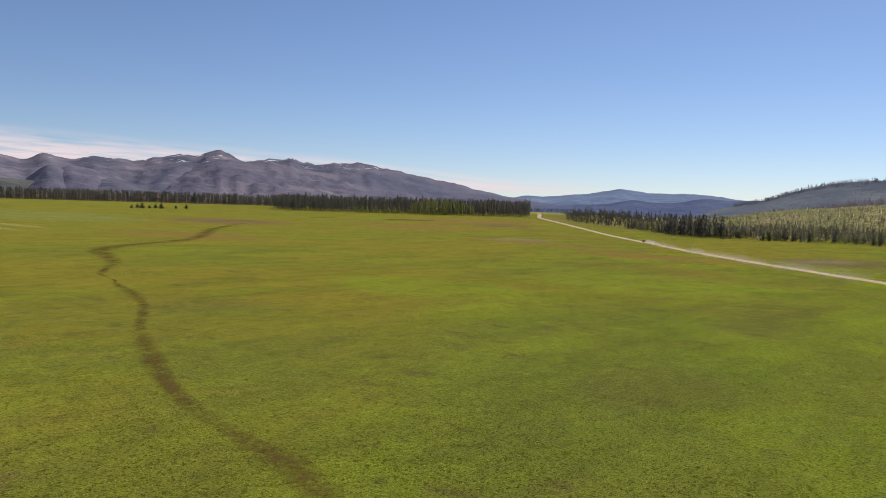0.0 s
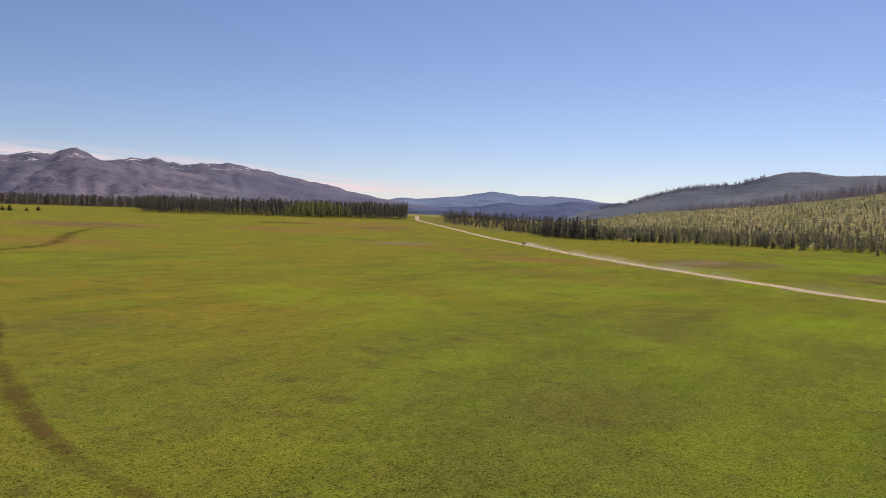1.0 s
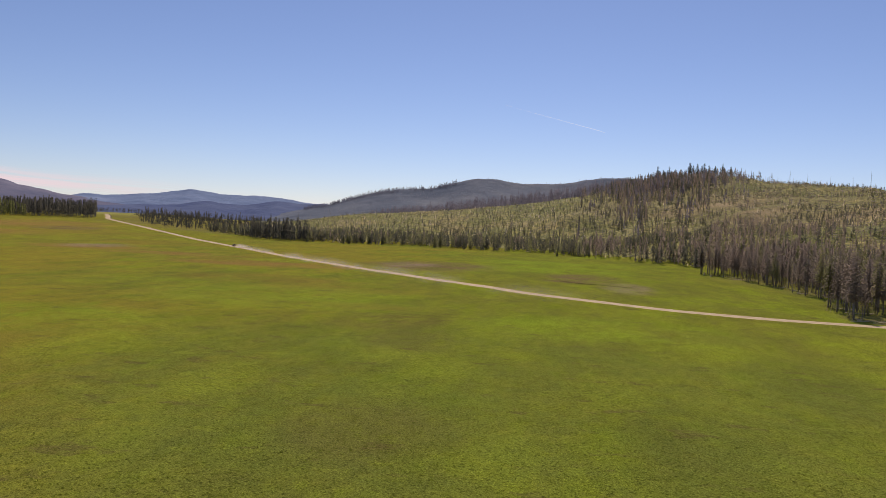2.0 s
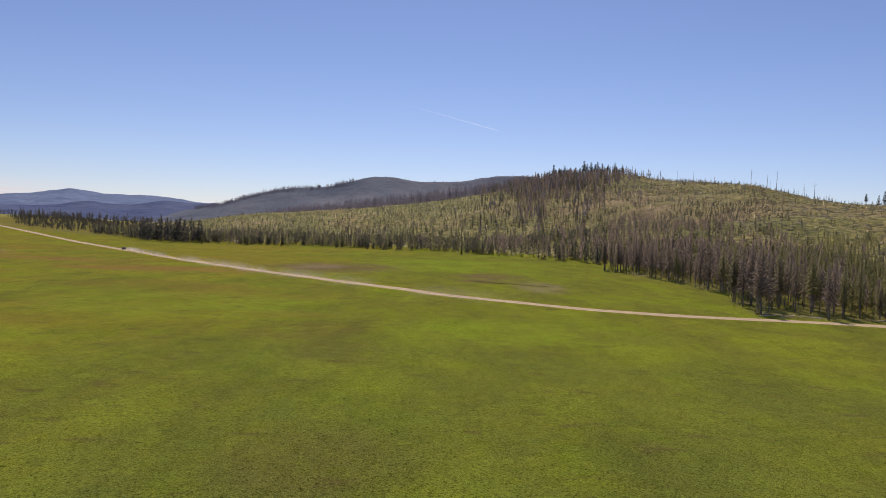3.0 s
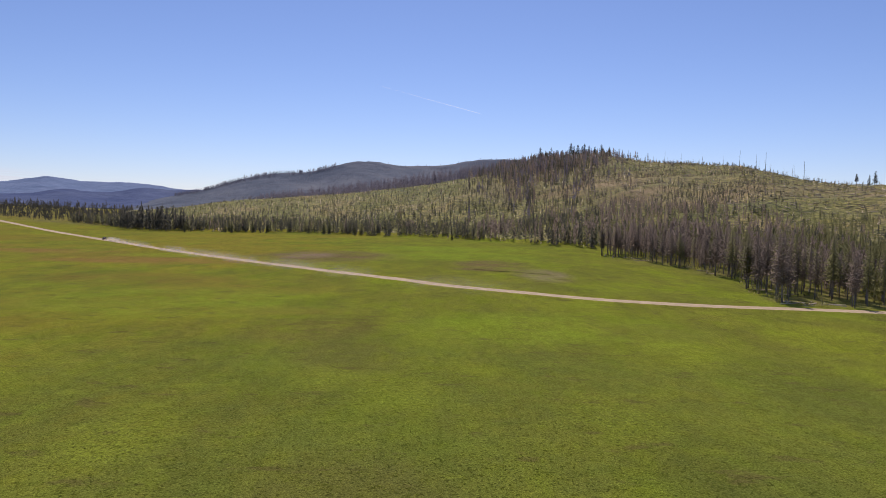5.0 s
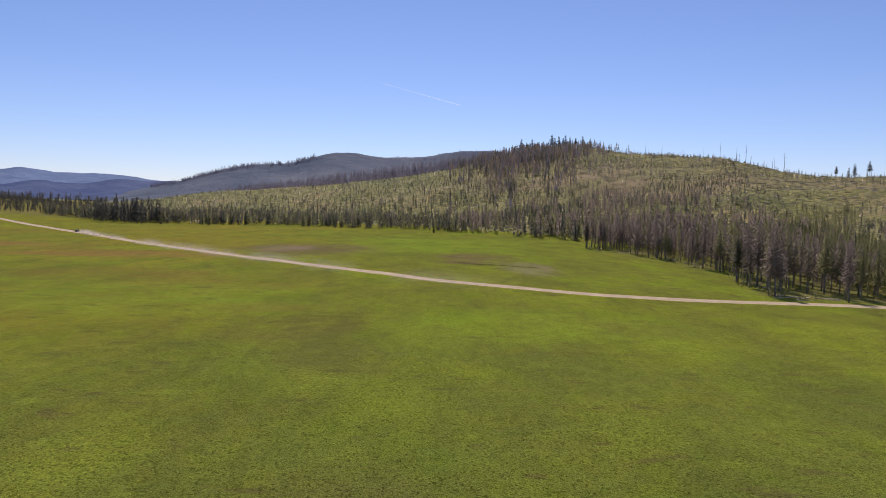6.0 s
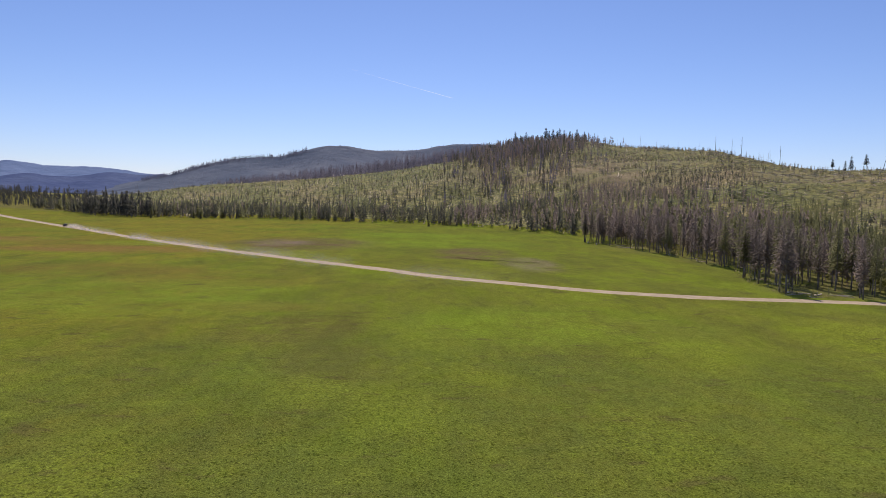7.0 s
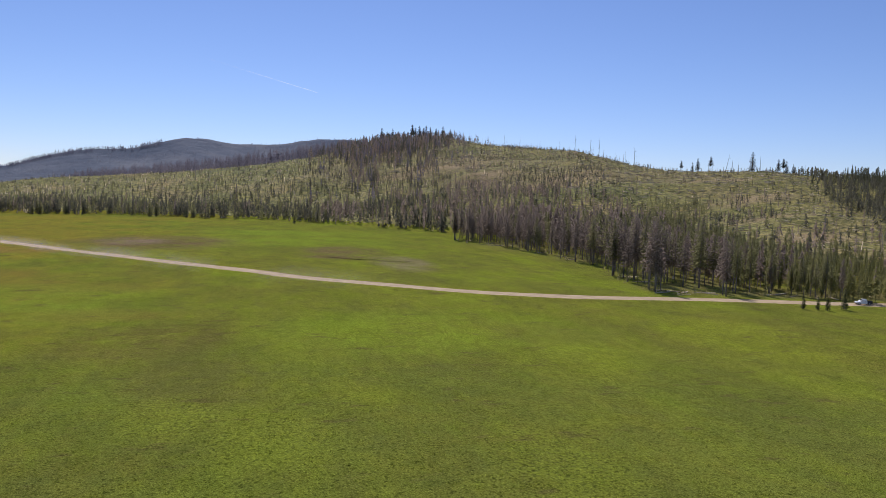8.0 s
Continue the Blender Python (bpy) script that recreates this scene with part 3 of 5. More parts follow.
RIDGE_SIDE = mountain_material("hazed_burnt_ridge", (0.10, 0.098, 0.115), (0.14, 0.133, 0.15), (0.18, 0.165, 0.175))

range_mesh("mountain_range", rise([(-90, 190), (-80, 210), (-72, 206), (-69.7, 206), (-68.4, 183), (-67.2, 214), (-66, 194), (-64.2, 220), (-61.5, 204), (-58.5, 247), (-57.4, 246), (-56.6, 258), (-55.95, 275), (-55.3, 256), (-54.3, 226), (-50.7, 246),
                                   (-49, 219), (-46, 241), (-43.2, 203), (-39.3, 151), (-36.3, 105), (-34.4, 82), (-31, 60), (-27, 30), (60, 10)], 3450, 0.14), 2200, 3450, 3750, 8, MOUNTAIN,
           "mountain range tinted grey violet with painted haze, with forest and a few snow patches", 0.19, 420, 0.12)
range_mesh("foothill", rise([(-90, 100), (-74, 104), (-70, 96), (-66.5, 80), (-63, 66), (-58, 56), (-50, 52), (-42, 44), (-34, 20), (60, 5)], 2550), 2000, 2550, 2800, 8,
           mountain_material("foothill_forest", (0.075, 0.085, 0.085), (0.12, 0.12, 0.12), (0.17, 0.155, 0.15)), "dark forested foothills below the mountains", 0.12, 200)
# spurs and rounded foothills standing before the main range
# both colours take on the painted haze of the range behind
HUMP = mountain_material("hazed_spur_forest", (0.092, 0.096, 0.135), (0.14, 0.134, 0.172), (0.19, 0.172, 0.205))
SPUR = mountain_material("hazed_spur_slope", (0.11, 0.108, 0.155), (0.165, 0.15, 0.192), (0.215, 0.19, 0.225))
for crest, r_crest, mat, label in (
        ([(-90, 10), (-63.4, 10), (-61.9, 56), (-60.4, 104), (-58.2, 172), (-56.2, 223), (-54.7, 227), (-52.3, 226), (-51.5, 214), (-50.5, 196), (-49.1, 185), (-47.7, 172), (-46.0, 143), (-44.5, 129), (-43.1, 117), (-40.6, 93), (-39.1, 10), (60, 10)], 3150, SPUR, "long mountain spur tinted violet grey with painted haze"),
        ([(-90, 10), (-69.3, 10), (-67.8, 49), (-66.9, 112), (-66.4, 145), (-65.5, 175), (-64.7, 164), (-63.9, 145), (-63.4, 125), (-62.7, 111), (-61.7, 95), (-60.2, 69), (-58.7, 10), (60, 10)], 3000, SPUR, "spur of the mountains tinted violet grey with painted haze"),
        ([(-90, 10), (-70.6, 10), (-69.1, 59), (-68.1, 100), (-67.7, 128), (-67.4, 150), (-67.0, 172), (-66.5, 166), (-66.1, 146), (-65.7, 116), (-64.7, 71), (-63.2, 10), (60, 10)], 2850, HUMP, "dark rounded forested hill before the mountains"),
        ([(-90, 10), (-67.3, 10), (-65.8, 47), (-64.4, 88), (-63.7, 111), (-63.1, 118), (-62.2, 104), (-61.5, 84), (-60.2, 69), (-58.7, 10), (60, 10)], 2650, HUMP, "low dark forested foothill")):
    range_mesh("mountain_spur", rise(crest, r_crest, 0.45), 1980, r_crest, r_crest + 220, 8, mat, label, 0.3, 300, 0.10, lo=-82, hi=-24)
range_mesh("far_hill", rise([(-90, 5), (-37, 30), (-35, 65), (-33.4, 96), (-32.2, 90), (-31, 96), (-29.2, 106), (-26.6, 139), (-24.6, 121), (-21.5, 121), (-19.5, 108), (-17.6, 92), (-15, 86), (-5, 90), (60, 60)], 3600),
           2800, 3600, 3800, 8, HAZE_BLUE, "distant forested hills in painted blue haze", 0.22, 300, 0.09)
range_mesh("middle_hill", rise([(-90, 5), (-34, 34), (-30, 50), (-27.5, 58), (-25.4, 84), (-24, 72), (-22.3, 74), (-20.6, 98), (-19.2, 90), (-16.8, 94), (-12, 96), (60, 60)], 2650), 2000, 2650, 2900, 6, HAZE_SLATE, "forested ridge tinted dark slate with painted haze in front of blue hills", 0.16, 220, 0.10)
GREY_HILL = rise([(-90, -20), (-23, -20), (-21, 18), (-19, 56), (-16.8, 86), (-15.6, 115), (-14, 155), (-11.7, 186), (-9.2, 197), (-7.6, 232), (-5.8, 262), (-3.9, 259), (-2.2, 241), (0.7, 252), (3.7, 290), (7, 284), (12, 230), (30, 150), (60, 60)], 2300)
range_mesh("grey_hill", GREY_HILL, 1350, 2300, 2900, 0, FLANK, "burnt forest hill greyed with painted haze, with a scattered tree line", 0.09, 170, lo=-23)
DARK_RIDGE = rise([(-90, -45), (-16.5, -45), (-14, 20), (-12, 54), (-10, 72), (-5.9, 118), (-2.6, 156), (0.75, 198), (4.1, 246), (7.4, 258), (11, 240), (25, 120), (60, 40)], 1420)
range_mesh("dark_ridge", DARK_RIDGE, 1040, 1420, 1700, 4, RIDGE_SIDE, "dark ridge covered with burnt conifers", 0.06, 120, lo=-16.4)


# ---- trees ----
def blade_fan(rng, height, crown_from, radius, boughs, clumps, dead):
    """A narrow pine crown: drooping boughs round the stem, each with several small needle clumps. Returns quads."""
    quads = []
    for k in range(boughs):
        u = (k + rng.random()) / boughs
        h = height * (crown_from + (1 - crown_from) * u)
        reach = radius * (1 - u) ** 0.55 * (0.45 + 0.7 * rng.random()) * min(1, 0.5 + u * 3) + 0.1
        a = k * 2.39996 + rng.normal(0, 0.35)
        ca, sa_ = math.cos(a), math.sin(a)
        droop = -0.15 - 0.35 * rng.random() if u < 0.75 else 0.2
        for c in range(clumps):
            if rng.random() < (0.24 if dead else 0.1):
                continue
            s0 = reach * (c + 0.2 * rng.random()) / clumps
            s1 = s0 + reach / clumps * 1.15
            wide = (0.11 + 0.12 * (1 - u)) * (0.7 + 0.7 * rng.random()) * max(height / 20, 0.6) + 0.02
            roll = rng.uniform(-1.3, 1.3)
            wy, wz = wide * math.cos(roll), wide * math.sin(roll)
            lift = rng.normal(0, 0.12)
            quads.append([(ca * s - sa_ * wy * g, sa_ * s + ca * wy * g, h + droop * s + wz * g + lift)
                          for s, g in ((s0, -0.7), (s0, 0.7), (s1, 0.5), (s1, -0.5))])
    v = np.array(quads)
    return v.reshape(-1, 3), np.arange(len(v) * 4).reshape(-1, 4)


def tapered(points, radii, sides=7):
    """A closed tapering tube through the points."""
    p, rad = np.array(points, float), np.array(radii, float)
    ang = np.linspace(0, 2 * np.pi, sides, endpoint=False)
    ring = np.stack([np.cos(ang), np.sin(ang)], -1)
    axis = p[-1] - p[0]
    axis /= np.linalg.norm(axis)
    e1 = np.cross(axis, (0.3, 1, 0.2))
    e1 /= np.linalg.norm(e1)
    e2 = np.cross(axis, e1)
    v = (p[:, None] + rad[:, None, None] * (ring[None, :, :1] * e1 + ring[None, :, 1:] * e2)).reshape(-1, 3)
    f = grid_faces(len(p), sides, True)
    top = (len(p) - 1) * sides
    caps = [[top + i, top + i + 1, top + i + 2, top] for i in range(1, sides - 2, 2)] + [[i + 2, i + 1, i, 0] for i in range(1, sides - 2, 2)]
    return v, np.vstack([f, caps])


def join(parts):
    v, f, n = [], [], 0
    for pv, pf in parts:
        v.append(pv)
        f.append(np.asarray(pf) + n)
        n += len(pv)
    return np.vstack(v), np.vstack(f)


def part(name, me, parent, label=""):
    ob = new(name, me)
    ob.parent = parent
    if label:
        ob["label"] = label
    return ob


def pine_meshes(seed, height, dead, bare=0.22, girth=0.1, boughs=225, needles=None):
    rng = np.random.default_rng(seed)
    lean = rng.normal(0, 0.012, 2)
    zs = np.linspace(-0.4, height * 0.97, 7)
    stem = np.column_stack([lean[0] * zs + 0.05 * np.sin(zs * 0.4 + seed), lean[1] * zs, zs])
    tube = [tapered(stem, np.linspace(0.2, 0.03, 7) * height / 20, 7)]
    for k in range(14):
        h = height * (0.08 + 0.022 * k)
        a = rng.random() * 6.28
        ln = 0.5 + rng.random() * 1.1
        tube.append(tapered([(0, 0, h), (math.cos(a) * ln, math.sin(a) * ln, h - 0.25 * ln)], [0.035, 0.01], 4))
    trunk = mesh_from("trunk", *join(tube), True, (BARK,))
    cv, cf = blade_fan(rng, height, bare + 0.12 * rng.random(), height * (girth + 0.03 * rng.random()), boughs, 6, dead)
    cv[:, 0] += lean[0] * cv[:, 2]
    cv[:, 1] += lean[1] * cv[:, 2]
    return trunk, mesh_from("crown", cv, cf, False, (needles or (NEEDLE_GREY if dead else NEEDLE_OLIVE),))


def pine_thing(name, trunk, crown, label, category, group):
    ob = new(name)
    ob.empty_display_size = 0.3
    part("trunk", trunk, ob)
    part("crown", crown, ob)
    return tagged(ob, label, category, group)


def cheap_conifer(seed, layers, points, spread=0.14, bare=0.12, taper=0.66):
    """A unit-high conifer of separate drooping boughs round a thin stem, for trees far off."""
    rng = np.random.default_rng(seed)
    v, f = [], []
    for k in range(layers):
        u = (k + 0.6 * rng.random()) / layers
        z0 = bare + (1 - bare) * u
        turn = rng.random() * 6.28
        for j in range(points):
            r = spread * (1 - u) ** taper * (0.45 + 0.75 * rng.random()) * min(1, 0.55 + 2.5 * u) + 0.01
            a = turn + (j + 0.5 * rng.random()) * 6.283 / points
            w = 0.3 + 0.3 * rng.random()
            up = (1 - bare) / layers * (0.6 + 0.9 * rng.random())
            z = z0 + 0.05 * rng.normal() * (1 - u)
            b = len(v)
            v.append((0, 0, min(1, z + up)))
            v.append((math.cos(a - w) * r * 0.65, math.sin(a - w) * r * 0.65, z + up * 0.3))
            v.append((math.cos(a) * r, math.sin(a) * r, z - 0.02 * rng.random()))
            v.append((math.cos(a + w) * r * 0.65, math.sin(a + w) * r * 0.65, z + up * 0.1))
            f += [(b, b + 1, b + 2), (b, b + 2, b + 3)]
    b = len(v)
    v += [(0.014, 0, 0.8), (-0.014, 0, 0.8), (0, 0.004, 1.0), (0, 0.014, 0.8), (0, -0.014, 0.8)]
    f += [(b, b + 1, b + 2), (b + 3, b + 4, b + 2)]
    s = 0.011
    base = len(v)
    for a in range(3):
        v.append((s * math.cos(a * 2.1), s * math.sin(a * 2.1), -0.02))
    v.append((0, 0, 0.6))
    f += [(base, base + 1, base + 3), (base + 1, base + 2, base + 3), (base + 2, base, base + 3)]
    return np.array(v), np.array(f)


def scatter(name, templates, xy, heights, mat, label, category, width=1.0, seed=1, lean=0.0, sink=0.0):
    """One object with many plants of the given unit shapes standing on the ground."""
    rng = np.random.default_rng(seed)
    xy = np.asarray(xy)
    if not len(xy):
        return None
    z = terrain(xy[:, 0], xy[:, 1]) - sink
    vs, fs, ns, n = [], [], [], 0
    pick = rng.integers(0, len(templates), len(xy))
    for k, (tv, tf) in enumerate(templates):
        sel = np.nonzero(pick == k)[0]
        if not len(sel):
            continue
        a = rng.random(len(sel)) * 6.283
        h = heights[sel]
        w = h * width * (0.8 + 0.4 * rng.random(len(sel)))
        c, s = np.cos(a) * w, np.sin(a) * w
        x = tv[None, :, 0] * c[:, None] - tv[None, :, 1] * s[:, None]
        y = tv[None, :, 0] * s[:, None] + tv[None, :, 1] * c[:, None]
        zz = tv[None, :, 2] * h[:, None]
        if lean:
            x = x + zz * rng.normal(0, lean, len(sel))[:, None]
            y = y + zz * rng.normal(0, lean, len(sel))[:, None]
        v = np.stack([x + xy[sel, 0][:, None], y + xy[sel, 1][:, None], zz + z[sel][:, None]], -1)
        out = np.hypot(x, y)
        ns.append(np.stack([x, y, 0.85 * out + 0.02 * h[:, None]], -1).reshape(-1, 3))
        f = tf[None] + (n + np.arange(len(sel)) * len(tv))[:, None, None]
        vs.append(v.reshape(-1, 3))
        fs.append(f.reshape(-1, tf.shape[1]))
        n += len(sel) * len(tv)
    me = mesh_from(name, np.vstack(vs), np.vstack(fs), True, (mat,), np.vstack(ns))
    return tagged(new(name, me), label, category, kind="stuff")


def spread_in(poly, spacing, seed, jitter=0.45):
    """Points about spacing apart inside an outline."""
    rng = np.random.default_rng(seed)
    p = np.array(poly, float)
    gx, gy = np.meshgrid(np.arange(p[:, 0].min(), p[:, 0].max(), spacing), np.arange(p[:, 1].min(), p[:, 1].max(), spacing))
    x = gx.ravel() + rng.normal(0, jitter * spacing, gx.size)
    y = gy.ravel() + rng.normal(0, jitter * spacing, gx.size)
    keep = inside(poly, x, y)
    return np.column_stack([x[keep], y[keep]])


def polar_points(az0, az1, r0, r1, count, seed):
    rng = np.random.default_rng(seed)
    a = np.radians(rng.uniform(az0, az1, count))
    r = np.sqrt(rng.uniform(r0 ** 2, r1 ** 2, count))
    return np.column_stack([r * np.sin(a), r * np.cos(a)])


CONIFER_FAR = [cheap_conifer(s, 6, 5, 0.14) for s in range(5)]
CONIFER_SLIM = [cheap_conifer(20 + s, 6, 4, 0.10, 0.16, 0.5) for s in range(5)]
CONIFER_MID = [cheap_conifer(40 + s, 13, 6, 0.12, 0.16, 0.5) for s in range(6)]
CONIFER_TINY = [cheap_conifer(120 + s, 4, 3, 0.17, 0.08) for s in range(5)]
BUSHES = [cheap_conifer(80 + s, 2, 4, 0.3, 0.1) for s in range(4)]
CONIFER_YOUNG = [cheap_conifer(60 + s, 5, 4, 0.22, 0.02) for s in range(5)]

# The tall stand beside the road.
stand = spread_in(STAND, 4.8, 11)
line = spline(ROAD, 3.0)
clear = np.array([np.min(np.linalg.norm(line - q, axis=1)) > 7.0 for q in stand])
stand = stand[clear]


def edge_distance(poly, q):
    best = 1e9
    for a, b in zip(poly[:12], poly[1:12]):
        a, b = np.array(a, float), np.array(b, float)
        t = np.clip(np.dot(q - a, b - a) / np.dot(b - a, b - a), 0, 1)
        best = min(best, np.linalg.norm(a + t * (b - a) - q))
    return best


depth = np.array([edge_distance(STAND, q) for q in stand])
gap = fbm(stand[:, 0] / 9 + 40, stand[:, 1] / 9, 3)
thin = ~((depth < 14) & (gap < 0.40))
stand, depth = stand[thin], depth[thin]
order = np.argsort(depth)
front, rest = stand[order[:290]], stand[order[290:]]
DEAD = [pine_meshes(100 + k, 20, True) for k in range(6)]
LIVE = [pine_meshes(200 + k, 19, False) for k in range(4)]
rng = np.random.default_rng(5)
dead_proto = [pine_thing("pine_tree", *m, "tall grey brown half-dead pine at the forest edge", "tree", "pines at the meadow edge") for m in DEAD]
live_proto = [pine_thing("pine_tree", *m, "tall olive green pine at the forest edge", "tree", "pines at the meadow edge") for m in LIVE]
used = set()
for k, (x, y) in enumerate(front):
    olive = rng.random() < (0.2 if y > 240 else float(np.clip(0.2 + (x - 88) / 45, 0.2, 0.8)))
    proto = (live_proto if olive else dead_proto)[int(rng.integers(0, 4 if olive else 6))]
    s = rng.uniform(0.62, 1.04) * float(np.interp(x, [85, 98, 112, 122, 135], [0.98, 0.94, 0.85, 0.68, 0.5])) * (0.75 if rng.random() < 0.15 else 1.0)
    wide = rng.uniform(1.1, 1.4)
    m = Matrix.Translation((x, y, float(terrain(x, y)) - 0.05)) @ Matrix.Rotation(rng.random() * 6.28, 4, "Z") @ Matrix.Diagonal((s * wide, s * wide, s, 1))
    if proto not in used:
        used.add(proto)
        proto.matrix_basis = m
    else:
        ob = copy_thing(proto, Matrix())
        ob.matrix_basis = m
u = rng.random(len(rest))
green = u < np.clip(0.12 + (rest[:, 0] - 105) / 70, 0.12, 0.9)
hh = rng.uniform(9.5, 19, len(rest)) * np.interp(np.degrees(np.arctan2(rest[:, 0], rest[:, 1])), [18, 24, 28, 33, 40], [1.0, 0.86, 0.74, 0.56, 0.4])
scatter("pine_stand", CONIFER_MID, rest[~green], hh[~green], NEEDLE_GREY_S, "dense stand of grey brown beetle-killed pines", "trees", 1.3, 3)
scatter("pine_stand", CONIFER_MID, rest[green], hh[green] * 0.92, NEEDLE_OLIVE_S, "dense stand of olive green pines", "trees", 1.3, 4)

# Undergrowth and seedlings along the edge of the stand.
edge_plants = spread_in(STAND, 2.4, 61)
low = np.array([edge_distance(STAND, p) for p in edge_plants])
edge_plants = edge_plants[(low < 16) & (fbm(edge_plants[:, 0] / 8, edge_plants[:, 1] / 8, 3) > 0.47)]
edge_plants = edge_plants[[np.min(np.linalg.norm(line - p, axis=1)) > 7.0 for p in edge_plants]]
brushy = rng.random(len(edge_plants)) < 0.8
scatter("stand_undergrowth", BUSHES, edge_plants[brushy], rng.uniform(0.4, 1.3, int(brushy.sum())), BRUSH_S, "brown and olive undergrowth below the pines", "shrubs", 1.9, 62, sink=0.05)
scatter("stand_undergrowth", CONIFER_YOUNG, edge_plants[~brushy], rng.uniform(1.5, 5, int((~brushy).sum())), NEEDLE_OLIVE_S, "olive seedlings among the pine trunks", "trees", 0.8, 63)

# Young trees, snags and logs over the burnt hillside.
def lying_trunks(name, at, heading, lengths, radii, mat, label):
    """Trunks lying on the slope, each along its heading."""
    n = len(at)
    d = np.column_stack([np.cos(heading), np.sin(heading)])
    e = np.column_stack([-d[:, 1], d[:, 0]])
    ang = np.linspace(0, 2 * np.pi, 5, endpoint=False)
    rings = []
    for sign, thick in ((-0.5, 1.0), (0.5, 0.55)):
        p = at + d * (lengths * sign)[:, None]
        rad = radii * thick
        z = terrain(p[:, 0], p[:, 1]) + 0.5 + rad
        rings.append(np.concatenate([p[:, None] + e[:, None] * (np.cos(ang)[None, :] * rad[:, None])[..., None], (z[:, None] + np.sin(ang) * rad[:, None])[..., None]], -1))
    v = np.concatenate(rings, 1).reshape(-1, 3)
    f = (grid_faces(2, 5, True)[None] + (np.arange(n) * 10)[:, None, None]).reshape(-1, 4)
    tagged(new(name, mesh_from(name, v, f, False, (mat,))), label, "logs", kind="stuff")


def hillside():
    rng = np.random.default_rng(23)
    q = polar_points(-25, 48, 300, 1120, 46000, 31)
    az, r = polar(q[:, 0], q[:, 1])
    f, c = foot_of(az), crest_of(az)
    t = (r - f) / (c - f)
    patch = fbm(q[:, 0] / 60, q[:, 1] / 60, 4)
    clot = fbm(q[:, 0] / 17 + 50, q[:, 1] / 17, 3)
    ok = (t > 0.0) & (t < 1.03) & ~inside(STAND, q[:, 0], q[:, 1])
    wood_edge = np.interp(t, [0.2, 0.33, 0.5, 1.0], [41, 39.3, 37.5, 36])
    clump = np.clip((patch - 0.42) * 5, 0, 1)
    # the long slope, the dark hollow under the crest, the open face, the clearing and the wood beyond it
    slope = np.interp(t, [0, 0.1, 0.28, 0.5, 1], [1.6, 1.6, 1.4, 0.85, 0.3]) * np.clip(0.5 + 1.6 * (clot - 0.3), 0.3, 1.2)
    hollow = np.interp(t, [0, 0.2, 0.45, 0.7, 1], [1.4, 1.2, 1.0, 0.9, 1.2]) * (0.5 + 0.9 * clump)
    face = np.interp(t, [0, 0.35, 0.45, 1], [1.15, 0.8, 0.5, 0.36]) + 1.0 * np.clip((patch - 0.52) * 7, 0, 1)
    clearing = np.interp(t, [0, 0.12, 0.2, 1], [0.6, 0.34, 0.2, 0.16]) + 0.8 * np.clip((patch - 0.55) * 8, 0, 1)
    dense = np.where(az < 2.5, slope, np.where(az < 12 + 3 * (0.5 - t), hollow, np.where(az < 25 + 6 * (0.5 - t), face, clearing)))
    beyond = az > wood_edge + 3 * (clot - 0.5)
    dense = np.where(beyond, 0.95, dense)
    keep = ok & (rng.random(len(q)) < dense * 0.66)
    y, tk, ak = q[keep], t[keep], az[keep]
    n = len(y)
    h = np.interp(tk, [0, 0.08, 0.22, 0.45, 1], [9.0, 8.5, 6.0, 3.8, 2.8]) * rng.uniform(0.6, 1.3, n)
    h = np.where((ak > 8) & (ak < 30) & (tk < 0.36), h * 1.15, h)
    h = np.where(beyond[keep], rng.uniform(5, 9, n), h)
    g = rng.random(n)
    g = np.where((ak > 3) & (ak < 16) & (tk < 0.6) & (rng.random(n) < 0.25) | (ak > 12) & (ak < 25) & (tk < 0.4) & (rng.random(n) < 0.35), 0.9, g)
    g = np.where((ak > 2) & (ak < 12) & (tk > 0.1) & (tk < 0.75) & (g > 0.72) & (rng.random(n) < 0.5), 0.3, g)
    g = np.where((ak < 3) & (g > 0.72) & (rng.random(n) < 0.8), np.where(rng.random(n) < 0.5, 0.2, 0.6), g)
    g = np.where(beyond[keep], 0.55 * g, g)
    for lo, hi, shape, mat, tall, words, wide, seed in (
            (0.0, 0.45, CONIFER_YOUNG, NEEDLE_DARK_S, 1.0, "dark green young conifers over the hillside", 1.3, 5),
            (0.45, 0.72, CONIFER_YOUNG, NEEDLE_OLIVE_S, 0.9, "olive young conifers over the hillside", 1.3, 6),
            (0.72, 1.01, CONIFER_SLIM, NEEDLE_GREY_S, 1.25, "grey thin dying conifers over the hillside", 1.35, 7)):
        sel = (g >= lo) & (g < hi)
        scatter("dying_conifers" if seed == 7 else "young_conifers", shape, y[sel], h[sel] * tall, mat, words, "trees", wide, seed)
    keep = ok & ~beyond & (rng.random(len(q)) < np.clip(1.0 - 1.25 * patch, 0.12, 0.5))
    b = q[keep]
    scatter("brush", BUSHES, b, rng.uniform(0.6, 1.7, len(b)), BRUSH_S, "low olive brush over the burnt hillside", "shrubs", 2.2, 8, sink=0.1)
    # pale and charred snags
    sv, sf = tapered([(0, 0, -0.03), (0.004, 0, 0.5), (0.012, 0.003, 1)], [0.02, 0.014, 0.004], 5)
    pale = np.where(az < 4, np.interp(t, [0, 0.06, 0.14, 0.5, 0.8], [0.06, 0.16, 0.34, 0.3, 0.05]), np.where(az < 22, 0.1, 0.012))
    s = q[ok & ~beyond & (t < 0.95) & (rng.random(len(q)) < pale)]
    half = len(s) * 2 // 3
    s, dry = s[half:], s[:half]
